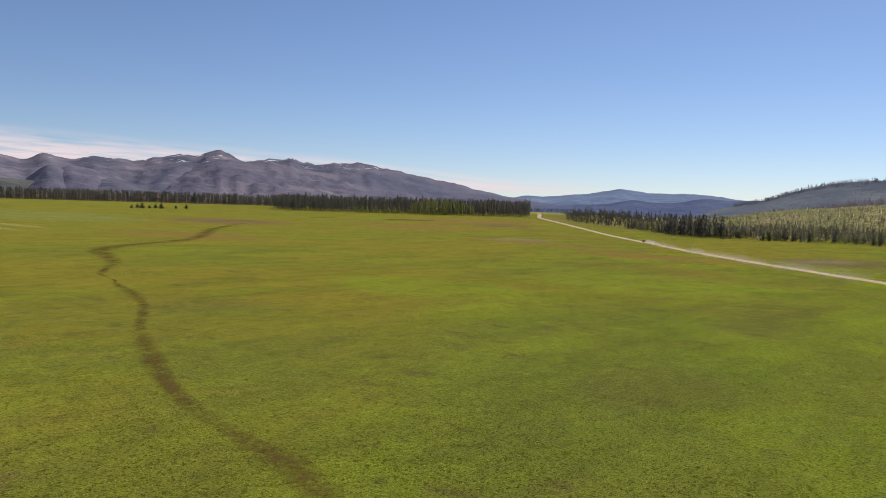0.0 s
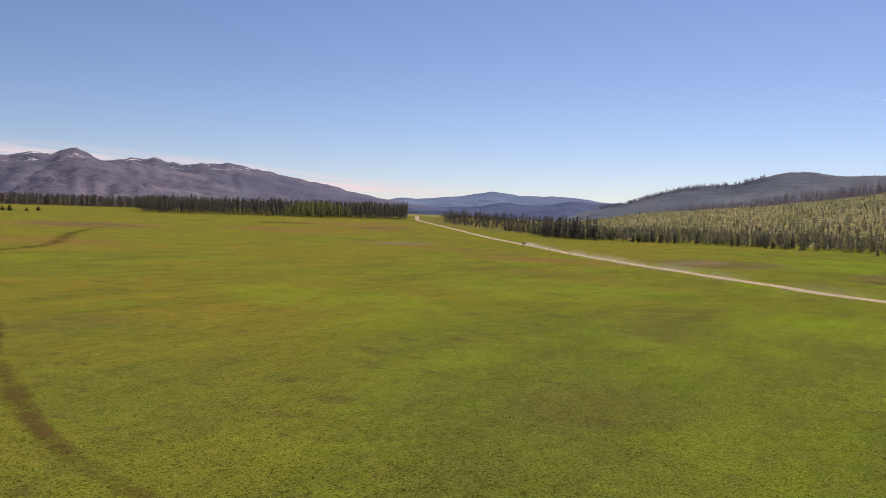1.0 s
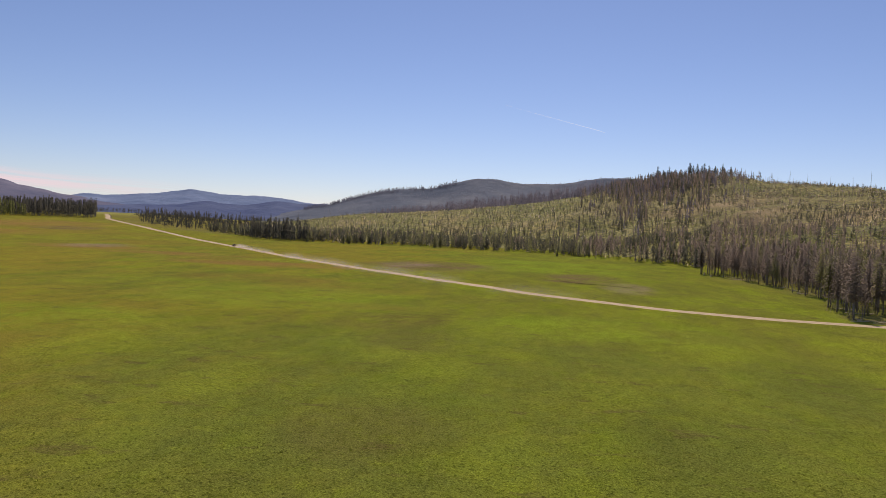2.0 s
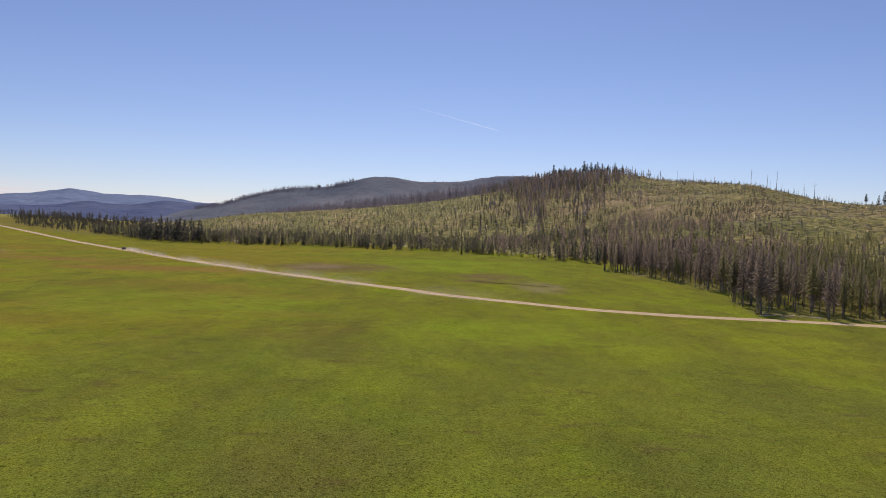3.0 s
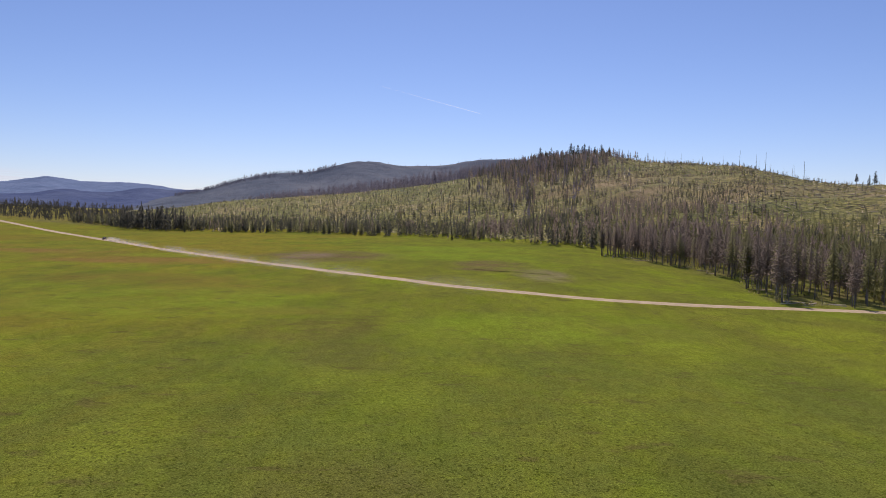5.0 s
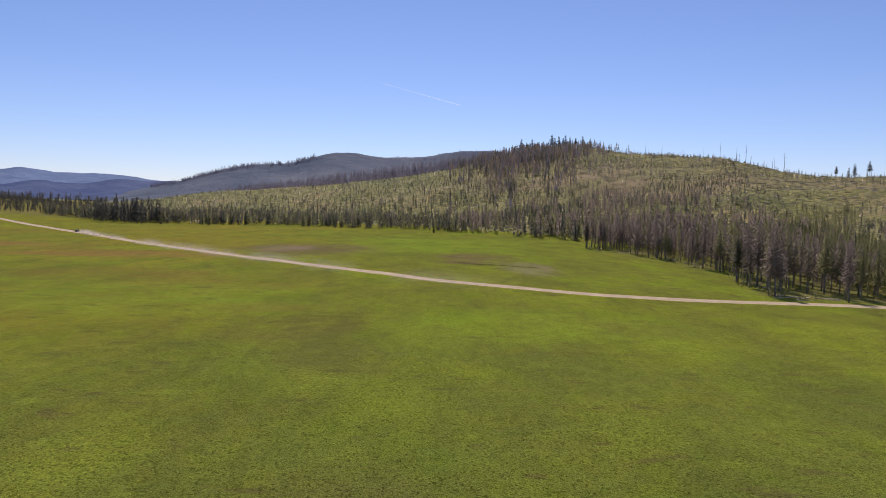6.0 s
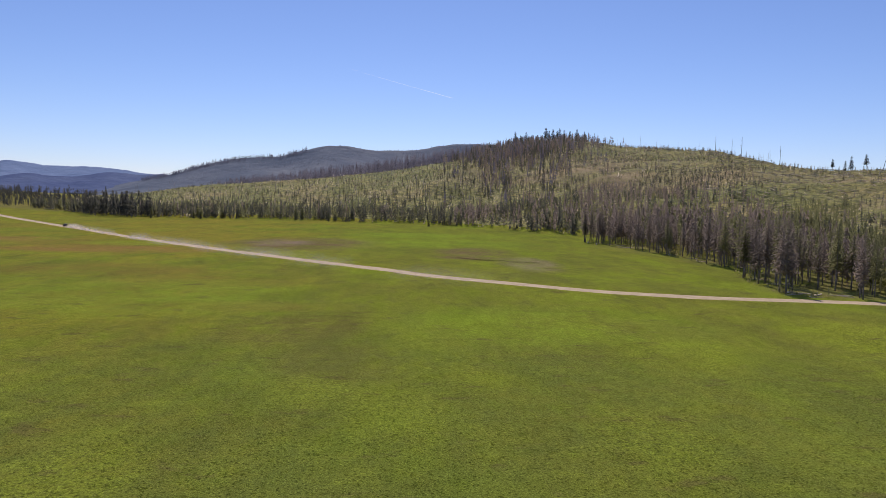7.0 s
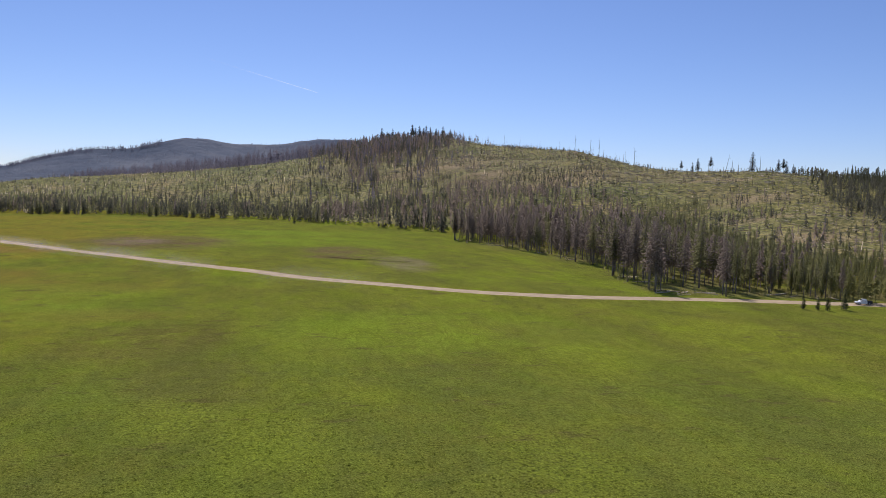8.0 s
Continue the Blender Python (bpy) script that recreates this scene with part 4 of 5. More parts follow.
    # most pale snags become translucent saplings, coloured bright to look sunlit
    scatter("bleached_saplings", CONIFER_YOUNG, dry, rng.uniform(1.4, 3.6, len(dry)), NEEDLE_PALE_S, "pale bleached dead saplings on the hillside, coloured to look sunlit", "dead trees", 0.95, 12, 0.08)
    scatter("standing_snags", [(sv, sf)], s, rng.uniform(1.6, 4.6, len(s)), DEADWOOD, "bleached bare dead trunks on the hillside", "dead trees", 3.6, 9, 0.12)
    s = q[ok & (rng.random(len(q)) < np.where(az < 25, 0.02, 0.004))]
    scatter("burnt_snags", [(sv, sf)], s, rng.uniform(5, 11, len(s)), CHAR, "charred bare trunks on the hillside", "dead trees", 1.2, 10, 0.03)
    # fallen trunks, thickest on the open face and in the clearing
    s = q[ok & ~beyond & (rng.random(len(q)) < np.where(az > 12, 0.22, 0.10))]
    near = np.clip(np.hypot(s[:, 0], s[:, 1]) / 800, 0.55, 1.0)
    lying_trunks("fallen_trunks", s, rng.normal(1.9, 0.7, len(s)), rng.uniform(2, 6, len(s)), near * rng.uniform(0.14, 0.32, len(s)), DEADWOOD, "bleached fallen trunks lying over the hillside")
    s = q[ok & ~beyond & (t > 0.3) & (az > 7) & (rng.random(len(q)) < 0.022)]
    lying_trunks("fallen_trunks", s, rng.normal(2.0, 0.6, len(s)), rng.uniform(3, 8, len(s)), rng.uniform(0.3, 0.55, len(s)) * np.clip(np.hypot(s[:, 0], s[:, 1]) / 900, 0.4, 1), DEADWOOD, "large pale fallen trunks on the open hillside")
    s = q[ok & ~beyond & (az > 22) & (patch < 0.52) & (rng.random(len(q)) < 0.13)]
    lying_trunks("fallen_trunks", s, rng.normal(-0.45, 0.8, len(s)), rng.uniform(2, 6, len(s)), rng.uniform(0.12, 0.28, len(s)), LOGWOOD, "dark weathered trunks lying across the clearing")


hillside()


def on_range(r_front, r_crest, az0, az1, t0, t1, count, seed):
    """Points on a hill range made with range_mesh, by shooting down at the plain form."""
    rng = np.random.default_rng(seed)
    a, t = rng.uniform(az0, az1, count), rng.uniform(t0, t1, count)
    r = r_front + (r_crest - r_front) * t
    return a, t, np.column_stack([r * np.sin(np.radians(a)), r * np.cos(np.radians(a))])


def scatter_on(name, target, templates, xy, heights, mat, label, width, seed):
    """As scatter, but standing on another hill than the ground."""
    me = bpy.data.objects[target].data
    co = np.empty(len(me.vertices) * 3, np.float32)
    me.vertices.foreach_get("co", co)
    co = co.reshape(-1, 3)
    from_az, from_r = polar(co[:, 0], co[:, 1])
    az, r = polar(xy[:, 0], xy[:, 1])
    ua = np.unique(np.round(from_az, 3))
    cols = len(ua)
    table_r = from_r.reshape(-1, cols)[:, 0]
    table_z = co[:, 2].reshape(-1, cols)
    ai = np.clip((az - ua[0]) / (ua[-1] - ua[0]) * (cols - 1), 0, cols - 1.001)
    ri = np.clip(np.interp(r, table_r, np.arange(len(table_r))), 0, len(table_r) - 1.001)
    i, j = ri.astype(int), ai.astype(int)
    fr, fa = ri - i, ai - j
    z = (table_z[i, j] * (1 - fr) + table_z[i + 1, j] * fr) * (1 - fa) + (table_z[i, j + 1] * (1 - fr) + table_z[i + 1, j + 1] * fr) * fa
    ob = scatter(name, templates, xy, heights, mat, label, "trees", width, seed)
    # lift every plant from the ground to the hill
    rng = np.random.default_rng(seed)
    pick = rng.integers(0, len(templates), len(xy))
    lift = z - terrain(xy[:, 0], xy[:, 1]) - 0.3
    off = np.concatenate([np.repeat(lift[pick == k], len(tv)) for k, (tv, _) in enumerate(templates)])
    v = np.empty(len(ob.data.vertices) * 3, np.float32)
    ob.data.vertices.foreach_get("co", v)
    v[2::3] += off
    ob.data.vertices.foreach_set("co", v)
    ob.data.update()


rng = np.random.default_rng(77)
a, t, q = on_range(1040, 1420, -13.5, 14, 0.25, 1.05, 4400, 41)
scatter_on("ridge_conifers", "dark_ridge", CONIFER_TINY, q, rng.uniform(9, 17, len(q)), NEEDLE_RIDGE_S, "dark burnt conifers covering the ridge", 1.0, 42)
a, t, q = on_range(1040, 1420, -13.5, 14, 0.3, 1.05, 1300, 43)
scatter_on("ridge_conifers", "dark_ridge", CONIFER_TINY, q, rng.uniform(9, 15, len(q)), NEEDLE_RIDGE_S, "dark conifers covering the ridge, tinted with painted haze", 1.0, 44)
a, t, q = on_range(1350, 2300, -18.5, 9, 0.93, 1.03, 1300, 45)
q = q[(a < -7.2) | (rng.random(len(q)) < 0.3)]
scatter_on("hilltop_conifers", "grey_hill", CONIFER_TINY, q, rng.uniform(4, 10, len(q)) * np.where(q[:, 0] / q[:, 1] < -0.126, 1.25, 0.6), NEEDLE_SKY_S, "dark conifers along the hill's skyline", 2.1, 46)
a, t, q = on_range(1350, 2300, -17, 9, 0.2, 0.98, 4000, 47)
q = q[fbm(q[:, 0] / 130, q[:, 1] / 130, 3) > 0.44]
scatter_on("hillside_conifers", "grey_hill", CONIFER_TINY, q, rng.uniform(3.5, 6.5, len(q)), NEEDLE_FAR_S, "sparse conifers on the far hillside, greyed with painted haze", 1.3, 48)

# Burnt conifers below the crest of the near hill.
a = np.clip(8.6 + 2.4 * rng.normal(0, 1, 700), 2.5, 15.5)
r = crest_of(a) * rng.uniform(0.86, 1.02, 700)
q = np.column_stack([r * np.sin(np.radians(a)), r * np.cos(np.radians(a))])
a = np.clip(8.4 + 2.6 * rng.normal(0, 1, 1000), 2.5, 15.5)
edge = 0.42 + 0.16 * np.sin(a * 1.7) + 0.1 * np.sin(a * 4.3)
t = edge + (1.02 - edge) * rng.random(1000) ** 0.7
r = foot_of(a) + (crest_of(a) - foot_of(a)) * t
q = np.vstack([q, np.column_stack([r * np.sin(np.radians(a)), r * np.cos(np.radians(a))])])
third = rng.integers(0, 3, len(q))
for k, (mat, shape, words) in enumerate([(NEEDLE_GREY_S, CONIFER_FAR, "grey brown conifers crowding the hill crest"), (NEEDLE_RIDGE_S, CONIFER_FAR, "dark burnt conifers crowding the hill crest"),
                                         (NEEDLE_DARK_S, CONIFER_FAR, "dark green conifers crowding the hill crest")]):
    w = q[third == k]
    scatter("crest_conifers", shape, w, rng.uniform(6, 13.5, len(w)), mat, words, "trees", 1.15, 50 + k)

# Flat woods across the valley.
def woods(name, poly, spacing, h0, h1, mat, label, templates, seed, width=1.0):
    q = spread_in(poly, spacing, seed)
    r_ = np.random.default_rng(seed + 1)
    az, far = polar(q[:, 0], q[:, 1])
    low = np.where((name == "conifer_grove") & (np.abs(az + 43.9) < 1.9) & (far < 985), 0.5, 1.0)
    low = np.where((name == "conifer_grove") & (np.abs(az + 39.3) < 2.4) & (far < 990), 0.62, low)
    scatter(name, templates, q, r_.uniform(h0, h1, len(q)) * low, mat, label, "trees", width, seed + 2)


def ring(points):
    return [(r * math.sin(radians(a)), r * math.cos(radians(a))) for a, r in points]


BELT = ring([(-76, 1310), (-70, 1300), (-61, 1300), (-55, 1300), (-50.5, 1290), (-48, 1400), (-61, 1460), (-76, 1460)])
woods("forest_belt", BELT, 8, 12, 21, NEEDLE_WOOD_S, "dark conifer forest belt across the meadow", CONIFER_SLIM, 300, 1.6)
woods("forest_belt", BELT, 15, 9, 17, NEEDLE_GREY_S, "grey dead conifers in the forest belt", CONIFER_FAR, 310, 1.4)
woods("forest_belt", BELT, 14, 5, 10, NEEDLE_WOOD_S, "low dark young conifers below the forest belt", CONIFER_YOUNG, 315, 1.2)
GROVE = ring([(-51.5, 975), (-48.8, 966), (-45.3, 966), (-42.7, 968), (-38.4, 968), (-35.4, 968), (-32.7, 968), (-32.4, 1060), (-36, 1130), (-43, 1130), (-52, 1130)])
woods("conifer_grove", GROVE, 7, 13, 22, NEEDLE_WOOD_S, "dark tall conifer grove in the meadow", CONIFER_SLIM, 320, 1.5)
woods("conifer_grove", GROVE, 21, 16, 25, NEEDLE_WOOD_S, "tall dark conifers rising over the grove", CONIFER_SLIM, 330, 1.3)
woods("young_grove", ring([(-46, 955), (-44, 946), (-42, 948), (-42.2, 970), (-45.6, 972)]), 6.0, 7, 11, NEEDLE_GROVE_S, "fresh green young trees before the dark grove", CONIFER_YOUNG, 340, 1.0)
hump = spread_in(ring([(-41.9, 962), (-40.5, 950), (-38.4, 950), (-36.6, 962), (-36.8, 1000), (-41.5, 1000)]), 6.5, 345)
hump_az = np.degrees(np.arctan2(hump[:, 0], hump[:, 1]))
scatter("young_grove", CONIFER_YOUNG, hump, (21 - 1.3 * (hump_az + 39.3) ** 2) * rng.uniform(0.9, 1.05, len(hump)), NEEDLE_GROVE_S, "rounded mound of fresh green trees in the grove", "trees", 0.75, 346)
woods("regrowth_patch", ring([(15.2, 705), (17, 660), (20, 645), (23, 660), (22.6, 705), (20.4, 725), (18.2, 760), (16.2, 745)]), 4.2, 1.8, 4.2, NEEDLE_DARK_S, "dark green patch of regrowing young pines", CONIFER_YOUNG, 390, 1.2)
woods("young_pine_thicket", ring([(28.5, 236), (32, 224), (38, 212), (46, 205), (50, 214), (49, 300), (42, 322), (36, 318), (31, 300), (28, 270)]), 3.9, 4.2, 8.6, NEEDLE_FRESH_S, "dense thicket of olive green young pines", CONIFER_MID, 396, 1.2)
woods("young_pine_thicket", ring([(21, 430), (24, 380), (27, 330), (30.5, 325), (30, 400), (27.5, 470), (24, 480)]), 4.5, 6, 11, NEEDLE_OLIVE_S, "thicket of dull olive young pines", CONIFER_MID, 397, 1.2)
woods("regrowth_patch", ring([(24.6, 500), (26.2, 470), (28.2, 480), (29.8, 520), (29.4, 560), (27.8, 550), (26, 560)]), 5.5, 4, 8, NEEDLE_OLIVE_S, "olive green patch of young pines", CONIFER_YOUNG, 395, 0.8)
ROADSIDE = [(-640, 1150), (-610, 1050), (-540, 945), (-500, 875), (-440, 775), (-402, 728), (-373, 710), (-325, 700), (-299, 697), (-262, 640), (-230, 628), (-200, 640), (-235, 720), (-310, 830), (-420, 960), (-520, 1120), (-600, 1240)]
woods("roadside_conifers", ROADSIDE, 8, 2.6, 6.8, NEEDLE_WOOD_S, "dark conifers beyond the gravel road", CONIFER_FAR, 350, 1.9)
woods("roadside_conifers", ROADSIDE, 26, 9, 15, NEEDLE_WOOD_S, "tall narrow conifers beyond the gravel road", CONIFER_SLIM, 360, 1.5)
woods("clump_of_conifers", [(-268, 668), (-252, 618), (-230, 597), (-208, 595), (-200, 655)], 6.5, 9, 20, NEEDLE_WOOD_S, "dark conifer clump at the meadow edge", CONIFER_FAR, 365, 1.4)
FLATWOOD = ring([(-33, 2150), (-26, 2100), (-20, 1900), (-16.5, 1500), (-17, 2300), (-27, 2600), (-34, 2600)])
woods("valley_forest", FLATWOOD, 22, 8, 14, NEEDLE_WOOD_S, "dark conifer forest along the valley floor", CONIFER_TINY, 370, 1.7)
woods("valley_forest", ring([(-50, 1500), (-40, 1350), (-33, 1350), (-33, 2200), (-42, 2300), (-50, 2300)]), 28, 12, 18, NEEDLE_WOOD_S, "dark conifer forest behind the grove", CONIFER_TINY, 380, 1.3)
woods("valley_forest", ring([(-78, 1600), (-64, 1600), (-50, 1600), (-50, 2300), (-64, 2300), (-78, 2300)]), 34, 10, 15, NEEDLE_WOOD_S, "dark conifer forest behind the meadow belt", CONIFER_TINY, 385, 1.4)

# Lone trees on the meadow's rim.
SMALL = [pine_meshes(260 + k, 5, False, 0.02, 0.2, 190, NEEDLE_SMALL) for k in range(3)]
small_proto = [pine_thing("young_pine", *m, "small dark young pine alone on the meadow rim", "tree", "young pines on the meadow rim") for m in SMALL]


def plant(protos, x, y, scale, k, label=""):
    m = Matrix.Translation((x, y, float(terrain(x, y)) - 0.04)) @ Matrix.Rotation(k * 2.4, 4, "Z") @ Matrix.Diagonal((scale, scale, scale, 1))
    ob = protos[k % len(protos)]
    if ob in used:
        ob = copy_thing(ob, Matrix())
    used.add(ob)
    ob.matrix_basis = m
    if label:
        ob["label"] = label
    return ob


for k, (x, y, s) in enumerate([(-157, 602, 1.5), (-190, 592, 0.9), (-120, 640, 1.1), (-146, 624, 1.9), (-135, 630, 1.6), (-163, 606, 1.3), (-89, 622, 1.8), (-84, 618, 2.0), (-62, 604, 1.3), (12, 552, 1.2), (-196, 612, 1.6)]):
    plant(small_proto, x, y, s, k)
for k, (x, y, s) in enumerate([(106, 170.3, 0.62), (108.2, 168.6, 0.6), (110, 167.8, 0.66), (115, 168.8, 0.92)]):
    plant(small_proto, x, y, s, k, "small dark pine beside the gravel road")
for k, (a, r) in enumerate([(-61.9, 915), (-61.5, 917), (-61.2, 905), (-60.7, 912), (-60.3, 920), (-59.9, 912), (-58.9, 925), (-58.2, 930)]):
    x, y = r * math.sin(radians(a)), r * math.cos(radians(a))
    bush = plant(small_proto, x, y, 0.9 + 0.35 * (k % 3), k, "small dark bushy tree out on the open meadow")
    bush.scale = (bush.scale[0] * 2.4, bush.scale[1] * 2.4, bush.scale[2] * 0.8)

# Tall trees and bare snags along the hill's skyline.
SKY_PINES = [pine_meshes(280 + k, 17, False, 0.05 + 0.12 * k, 0.21, 360, NEEDLE_CREST) for k in range(3)]
sky_proto = [pine_thing("skyline_pine", *m, "dark pine standing on the hill crest", "tree", "pines on the skyline") for m in SKY_PINES]
for k, (a, h) in enumerate([(7.2, 11), (7.7, 20), (8.1, 14), (8.5, 18), (9.3, 14), (9.9, 22), (10.15, 18), (10.4, 20), (10.7, 17), (10.9, 20), (11.2, 17), (11.6, 15), (12.1, 18), (12.65, 14), (8.9, 14), (5.9, 10), (6.6, 12),
                            (28.6, 11), (29.3, 9.5), (29.65, 13), (30.5, 14), (33.1, 18), (34.7, 12), (35.0, 13), (35.2, 11), (35.6, 9), (36.1, 8)]):
    r = float(crest_of(a)) * 0.985
    plant(sky_proto, r * math.sin(radians(a)), r * math.cos(radians(a)), h / 17, k)


def snag_meshes(seed, height):
    rng_ = np.random.default_rng(seed)
    zs = np.linspace(-0.3, height, 6)
    bend = rng_.normal(0, 0.02, 2)
    trunk = mesh_from("trunk", *tapered(np.column_stack([bend[0] * zs, bend[1] * zs, zs]), np.linspace(0.21, 0.05, 6), 6), True, (CHAR,))
    stubs = []
    for k in range(5):
        h = height * rng_.uniform(0.45, 0.97)
        a = rng_.random() * 6.28
        ln = rng_.uniform(0.6, 1.6)
        stubs.append(mesh_from("branch", *tapered([(bend[0] * h, bend[1] * h, h), (bend[0] * h + ln * math.cos(a), bend[1] * h + ln * math.sin(a), h + 0.3 * ln)], [0.06, 0.02], 4), True, (CHAR,)))
    return trunk, stubs


def snag_thing(seed):
    trunk, stubs = snag_meshes(seed, 14)
    ob = new("dead_snag")
    part("trunk", trunk, ob)
    for st in stubs:
        part("branch", st, ob)
    return tagged(ob, "bare charred dead trunk standing on the hill crest", "dead tree", "snags on the skyline")


snag_proto = [snag_thing(400 + k) for k in range(3)]
for k, (a, h) in enumerate([(13.6, 7), (14.0, 12), (14.25, 8), (15.4, 7), (16.5, 15), (16.7, 8), (17.6, 13), (18.4, 6), (21.45, 18), (22.5, 17), (22.7, 10), (23.1, 21), (23.4, 9), (24.2, 9), (24.5, 8), (24.9, 14), (25.5, 19),
                            (29.7, 9), (33.6, 15), (36.3, 9), (36.6, 8), (26.4, 7), (19.7, 6)]):
    r = float(crest_of(a)) * 0.985
    plant(snag_proto, r * math.sin(radians(a)), r * math.cos(radians(a)), h / 14, k)
tilted = plant(snag_proto, 765 * math.sin(radians(31.4)), 765 * math.cos(radians(31.4)), 1.25, 1, "bare leaning dead trunk on the hill crest")
tilted.rotation_euler = (0.0, radians(14), 0.0)
# low young trees along the crest line
a = rng.uniform(12.5, 36, 260)
r = crest_of(a) * rng.uniform(0.965, 1.0, 260)
scatter("crest_saplings", CONIFER_YOUNG, np.column_stack([r * np.sin(np.radians(a)), r * np.cos(np.radians(a))]), rng.uniform(1.5, 5.0, 260), NEEDLE_DARK_S, "small dark conifers dotted along the hill crest", "trees", 1.0, 53)
# dark wood on the skyline further along the hill
q = ring([(a, r) for a, r in zip(38.4 + 15 * rng.random(520) ** 0.8, rng.uniform(660, 762, 520))])
scatter("skyline_wood", CONIFER_MID, q, rng.uniform(8, 15, len(q)), NEEDLE_DEEP_S, "dark conifer wood along the hill crest", "trees", 1.1, 52)

# ---- sky: cloud bank and vapour trail ----
def cloud_alpha(n, l):
    uv = n.new("ShaderNodeTexCoord").outputs["UV"]
    sep = n.new("ShaderNodeSeparateXYZ")
    l.new(uv, sep.inputs[0])
    v = sep.outputs["Y"]
    wisps = noise_tex(n, l, uv, 3.0, 6, 0.6, (4.0, 1.6, 1))
    body = maths(n, l, "MULTIPLY", maths(n, l, "SUBTRACT", wisps, 0.34), 4.5, True)
    fade = maths(n, l, "MULTIPLY", maths(n, l, "SUBTRACT", 1.0, v), 1.5, True)
    edge = maths(n, l, "MULTIPLY", maths(n, l, "SUBTRACT", 1.0, sep.outputs["X"]), 6.0, True)
    return maths(n, l, "MULTIPLY", maths(n, l, "MULTIPLY", maths(n, l, "MULTIPLY", body, fade), edge), 0.9, True)


def cloud_bank():
    az = np.arange(-100, -24.9, 1.0)
    lo = curve([(-100, 162), (-70, 162), (-55, 158), (-45, 138), (-38, 98), (-25, 74)], 2)
    hi = curve([(-100, 361), (-70, 329), (-63, 301), (-55, 277), (-46, 245), (-38, 182), (-29, 162), (-25, 142)], 2)
    rows = np.linspace(0, 1, 5)
    v = [(3820 * math.sin(radians(x)), 3820 * math.cos(radians(x)), float(lo(x)) * (1 - w) + float(hi(x)) * w + 10) for w in rows for x in az]
    me = mesh_from("cloud_bank", v, grid_faces(len(rows), len(az)), True, (veil_material("thin_cloud", (0.86, 0.74, 0.81), cloud_alpha, 0.95),))
    uv = me.uv_layers.new(name="span")
    loops = np.empty(len(me.loops), np.int32)
    me.loops.foreach_get("vertex_index", loops)
    flat = np.array([((x + 100) / 75, w) for w in rows for x in az], np.float32)
    uv.data.foreach_set("uv", flat[loops].ravel())
    ob = tagged(new("cloud_bank_backdrop", me), "thin pinkish cloud bank low over the mountains", "cloud", kind="structure")
    ob.visible_shadow = False


cloud_bank()


def vapour_trail():
    p = [(-4.4, 627, 0.07), (-3.2, 606, 0.14), (-1.8, 583, 0.28), (0.8, 540, 0.56), (2.9, 505, 0.91), (3.39, 496, 0.49)]
    pts = [(3810 * math.sin(radians(a)), 3810 * math.cos(radians(a)), h) for a, h, _ in p]
    v, f = tapered(pts, [w for *_, w in p], 6)
    m = veil_material("vapour", (0.95, 0.95, 1.0), lambda n, l: maths(n, l, "MULTIPLY", noise_tex(n, l, coords(n), 0.02, 3, 0.6), 0.8, True), 1.0)
    ob = tagged(new("vapour_trail_backdrop", mesh_from("vapour_trail", v, f, True, (m,))), "thin white vapour trail in the sky", "vapour trail", kind="structure")
    ob.visible_shadow = False


vapour_trail()


# ---- meadow details ----
def grass_tufts():
    """Coarse tufts over the nearer meadow: a few bent blades each."""
    r_ = np.random.default_rng(9)
    n = 78000
    a = np.radians(r_.uniform(-80, 40, n))
    r = 16 + 190 * r_.random(n) ** 0.8
    x, y = r * np.sin(a) + 8, r * np.cos(a) - 4
    clump = fbm(x / 7, y / 7, 3)
    keep = r_.random(n) < np.clip((clump - 0.2) * 2.2, 0.2, 1)
    line_ = spline(ROAD, 3.0)
    near = line_[(line_[:, 1] < 330)]
    keep &= np.min((x[:, None] - near[None, :, 0]) ** 2 + (y[:, None] - near[None, :, 1]) ** 2, 1) > 36
    x, y = x[keep], y[keep]
    n = len(x)
    h = r_.uniform(0.03, 0.10, n)
    z = terrain(x, y) - 0.02
    vs, turn = [], r_.random(n) * 6.28
    for k in range(4):
        b = turn + k * 1.57 + r_.normal(0, 0.3, n)
        reach = r_.uniform(0.10, 0.30, n)
        w = r_.uniform(0.03, 0.08, n)
        cx, cy = np.cos(b), np.sin(b)
        p0 = np.stack([x - cy * w, y + cx * w, z], -1)
        p1 = np.stack([x + cy * w, y - cx * w, z], -1)
        p2 = np.stack([x + cx * reach, y + cy * reach, z + h * r_.uniform(0.7, 1.1, n)], -1)
        vs.append(np.stack([p0, p1, p2], 1))
    v = np.stack(vs, 1).reshape(-1, 3)
    f = np.arange(len(v)).reshape(-1, 3)
    tagged(new("grass_tufts", mesh_from("grass_tufts", v, f, False, (GRASS_S,))), "coarse green and dry grass tufts of the meadow", "grass", kind="stuff")


grass_tufts()


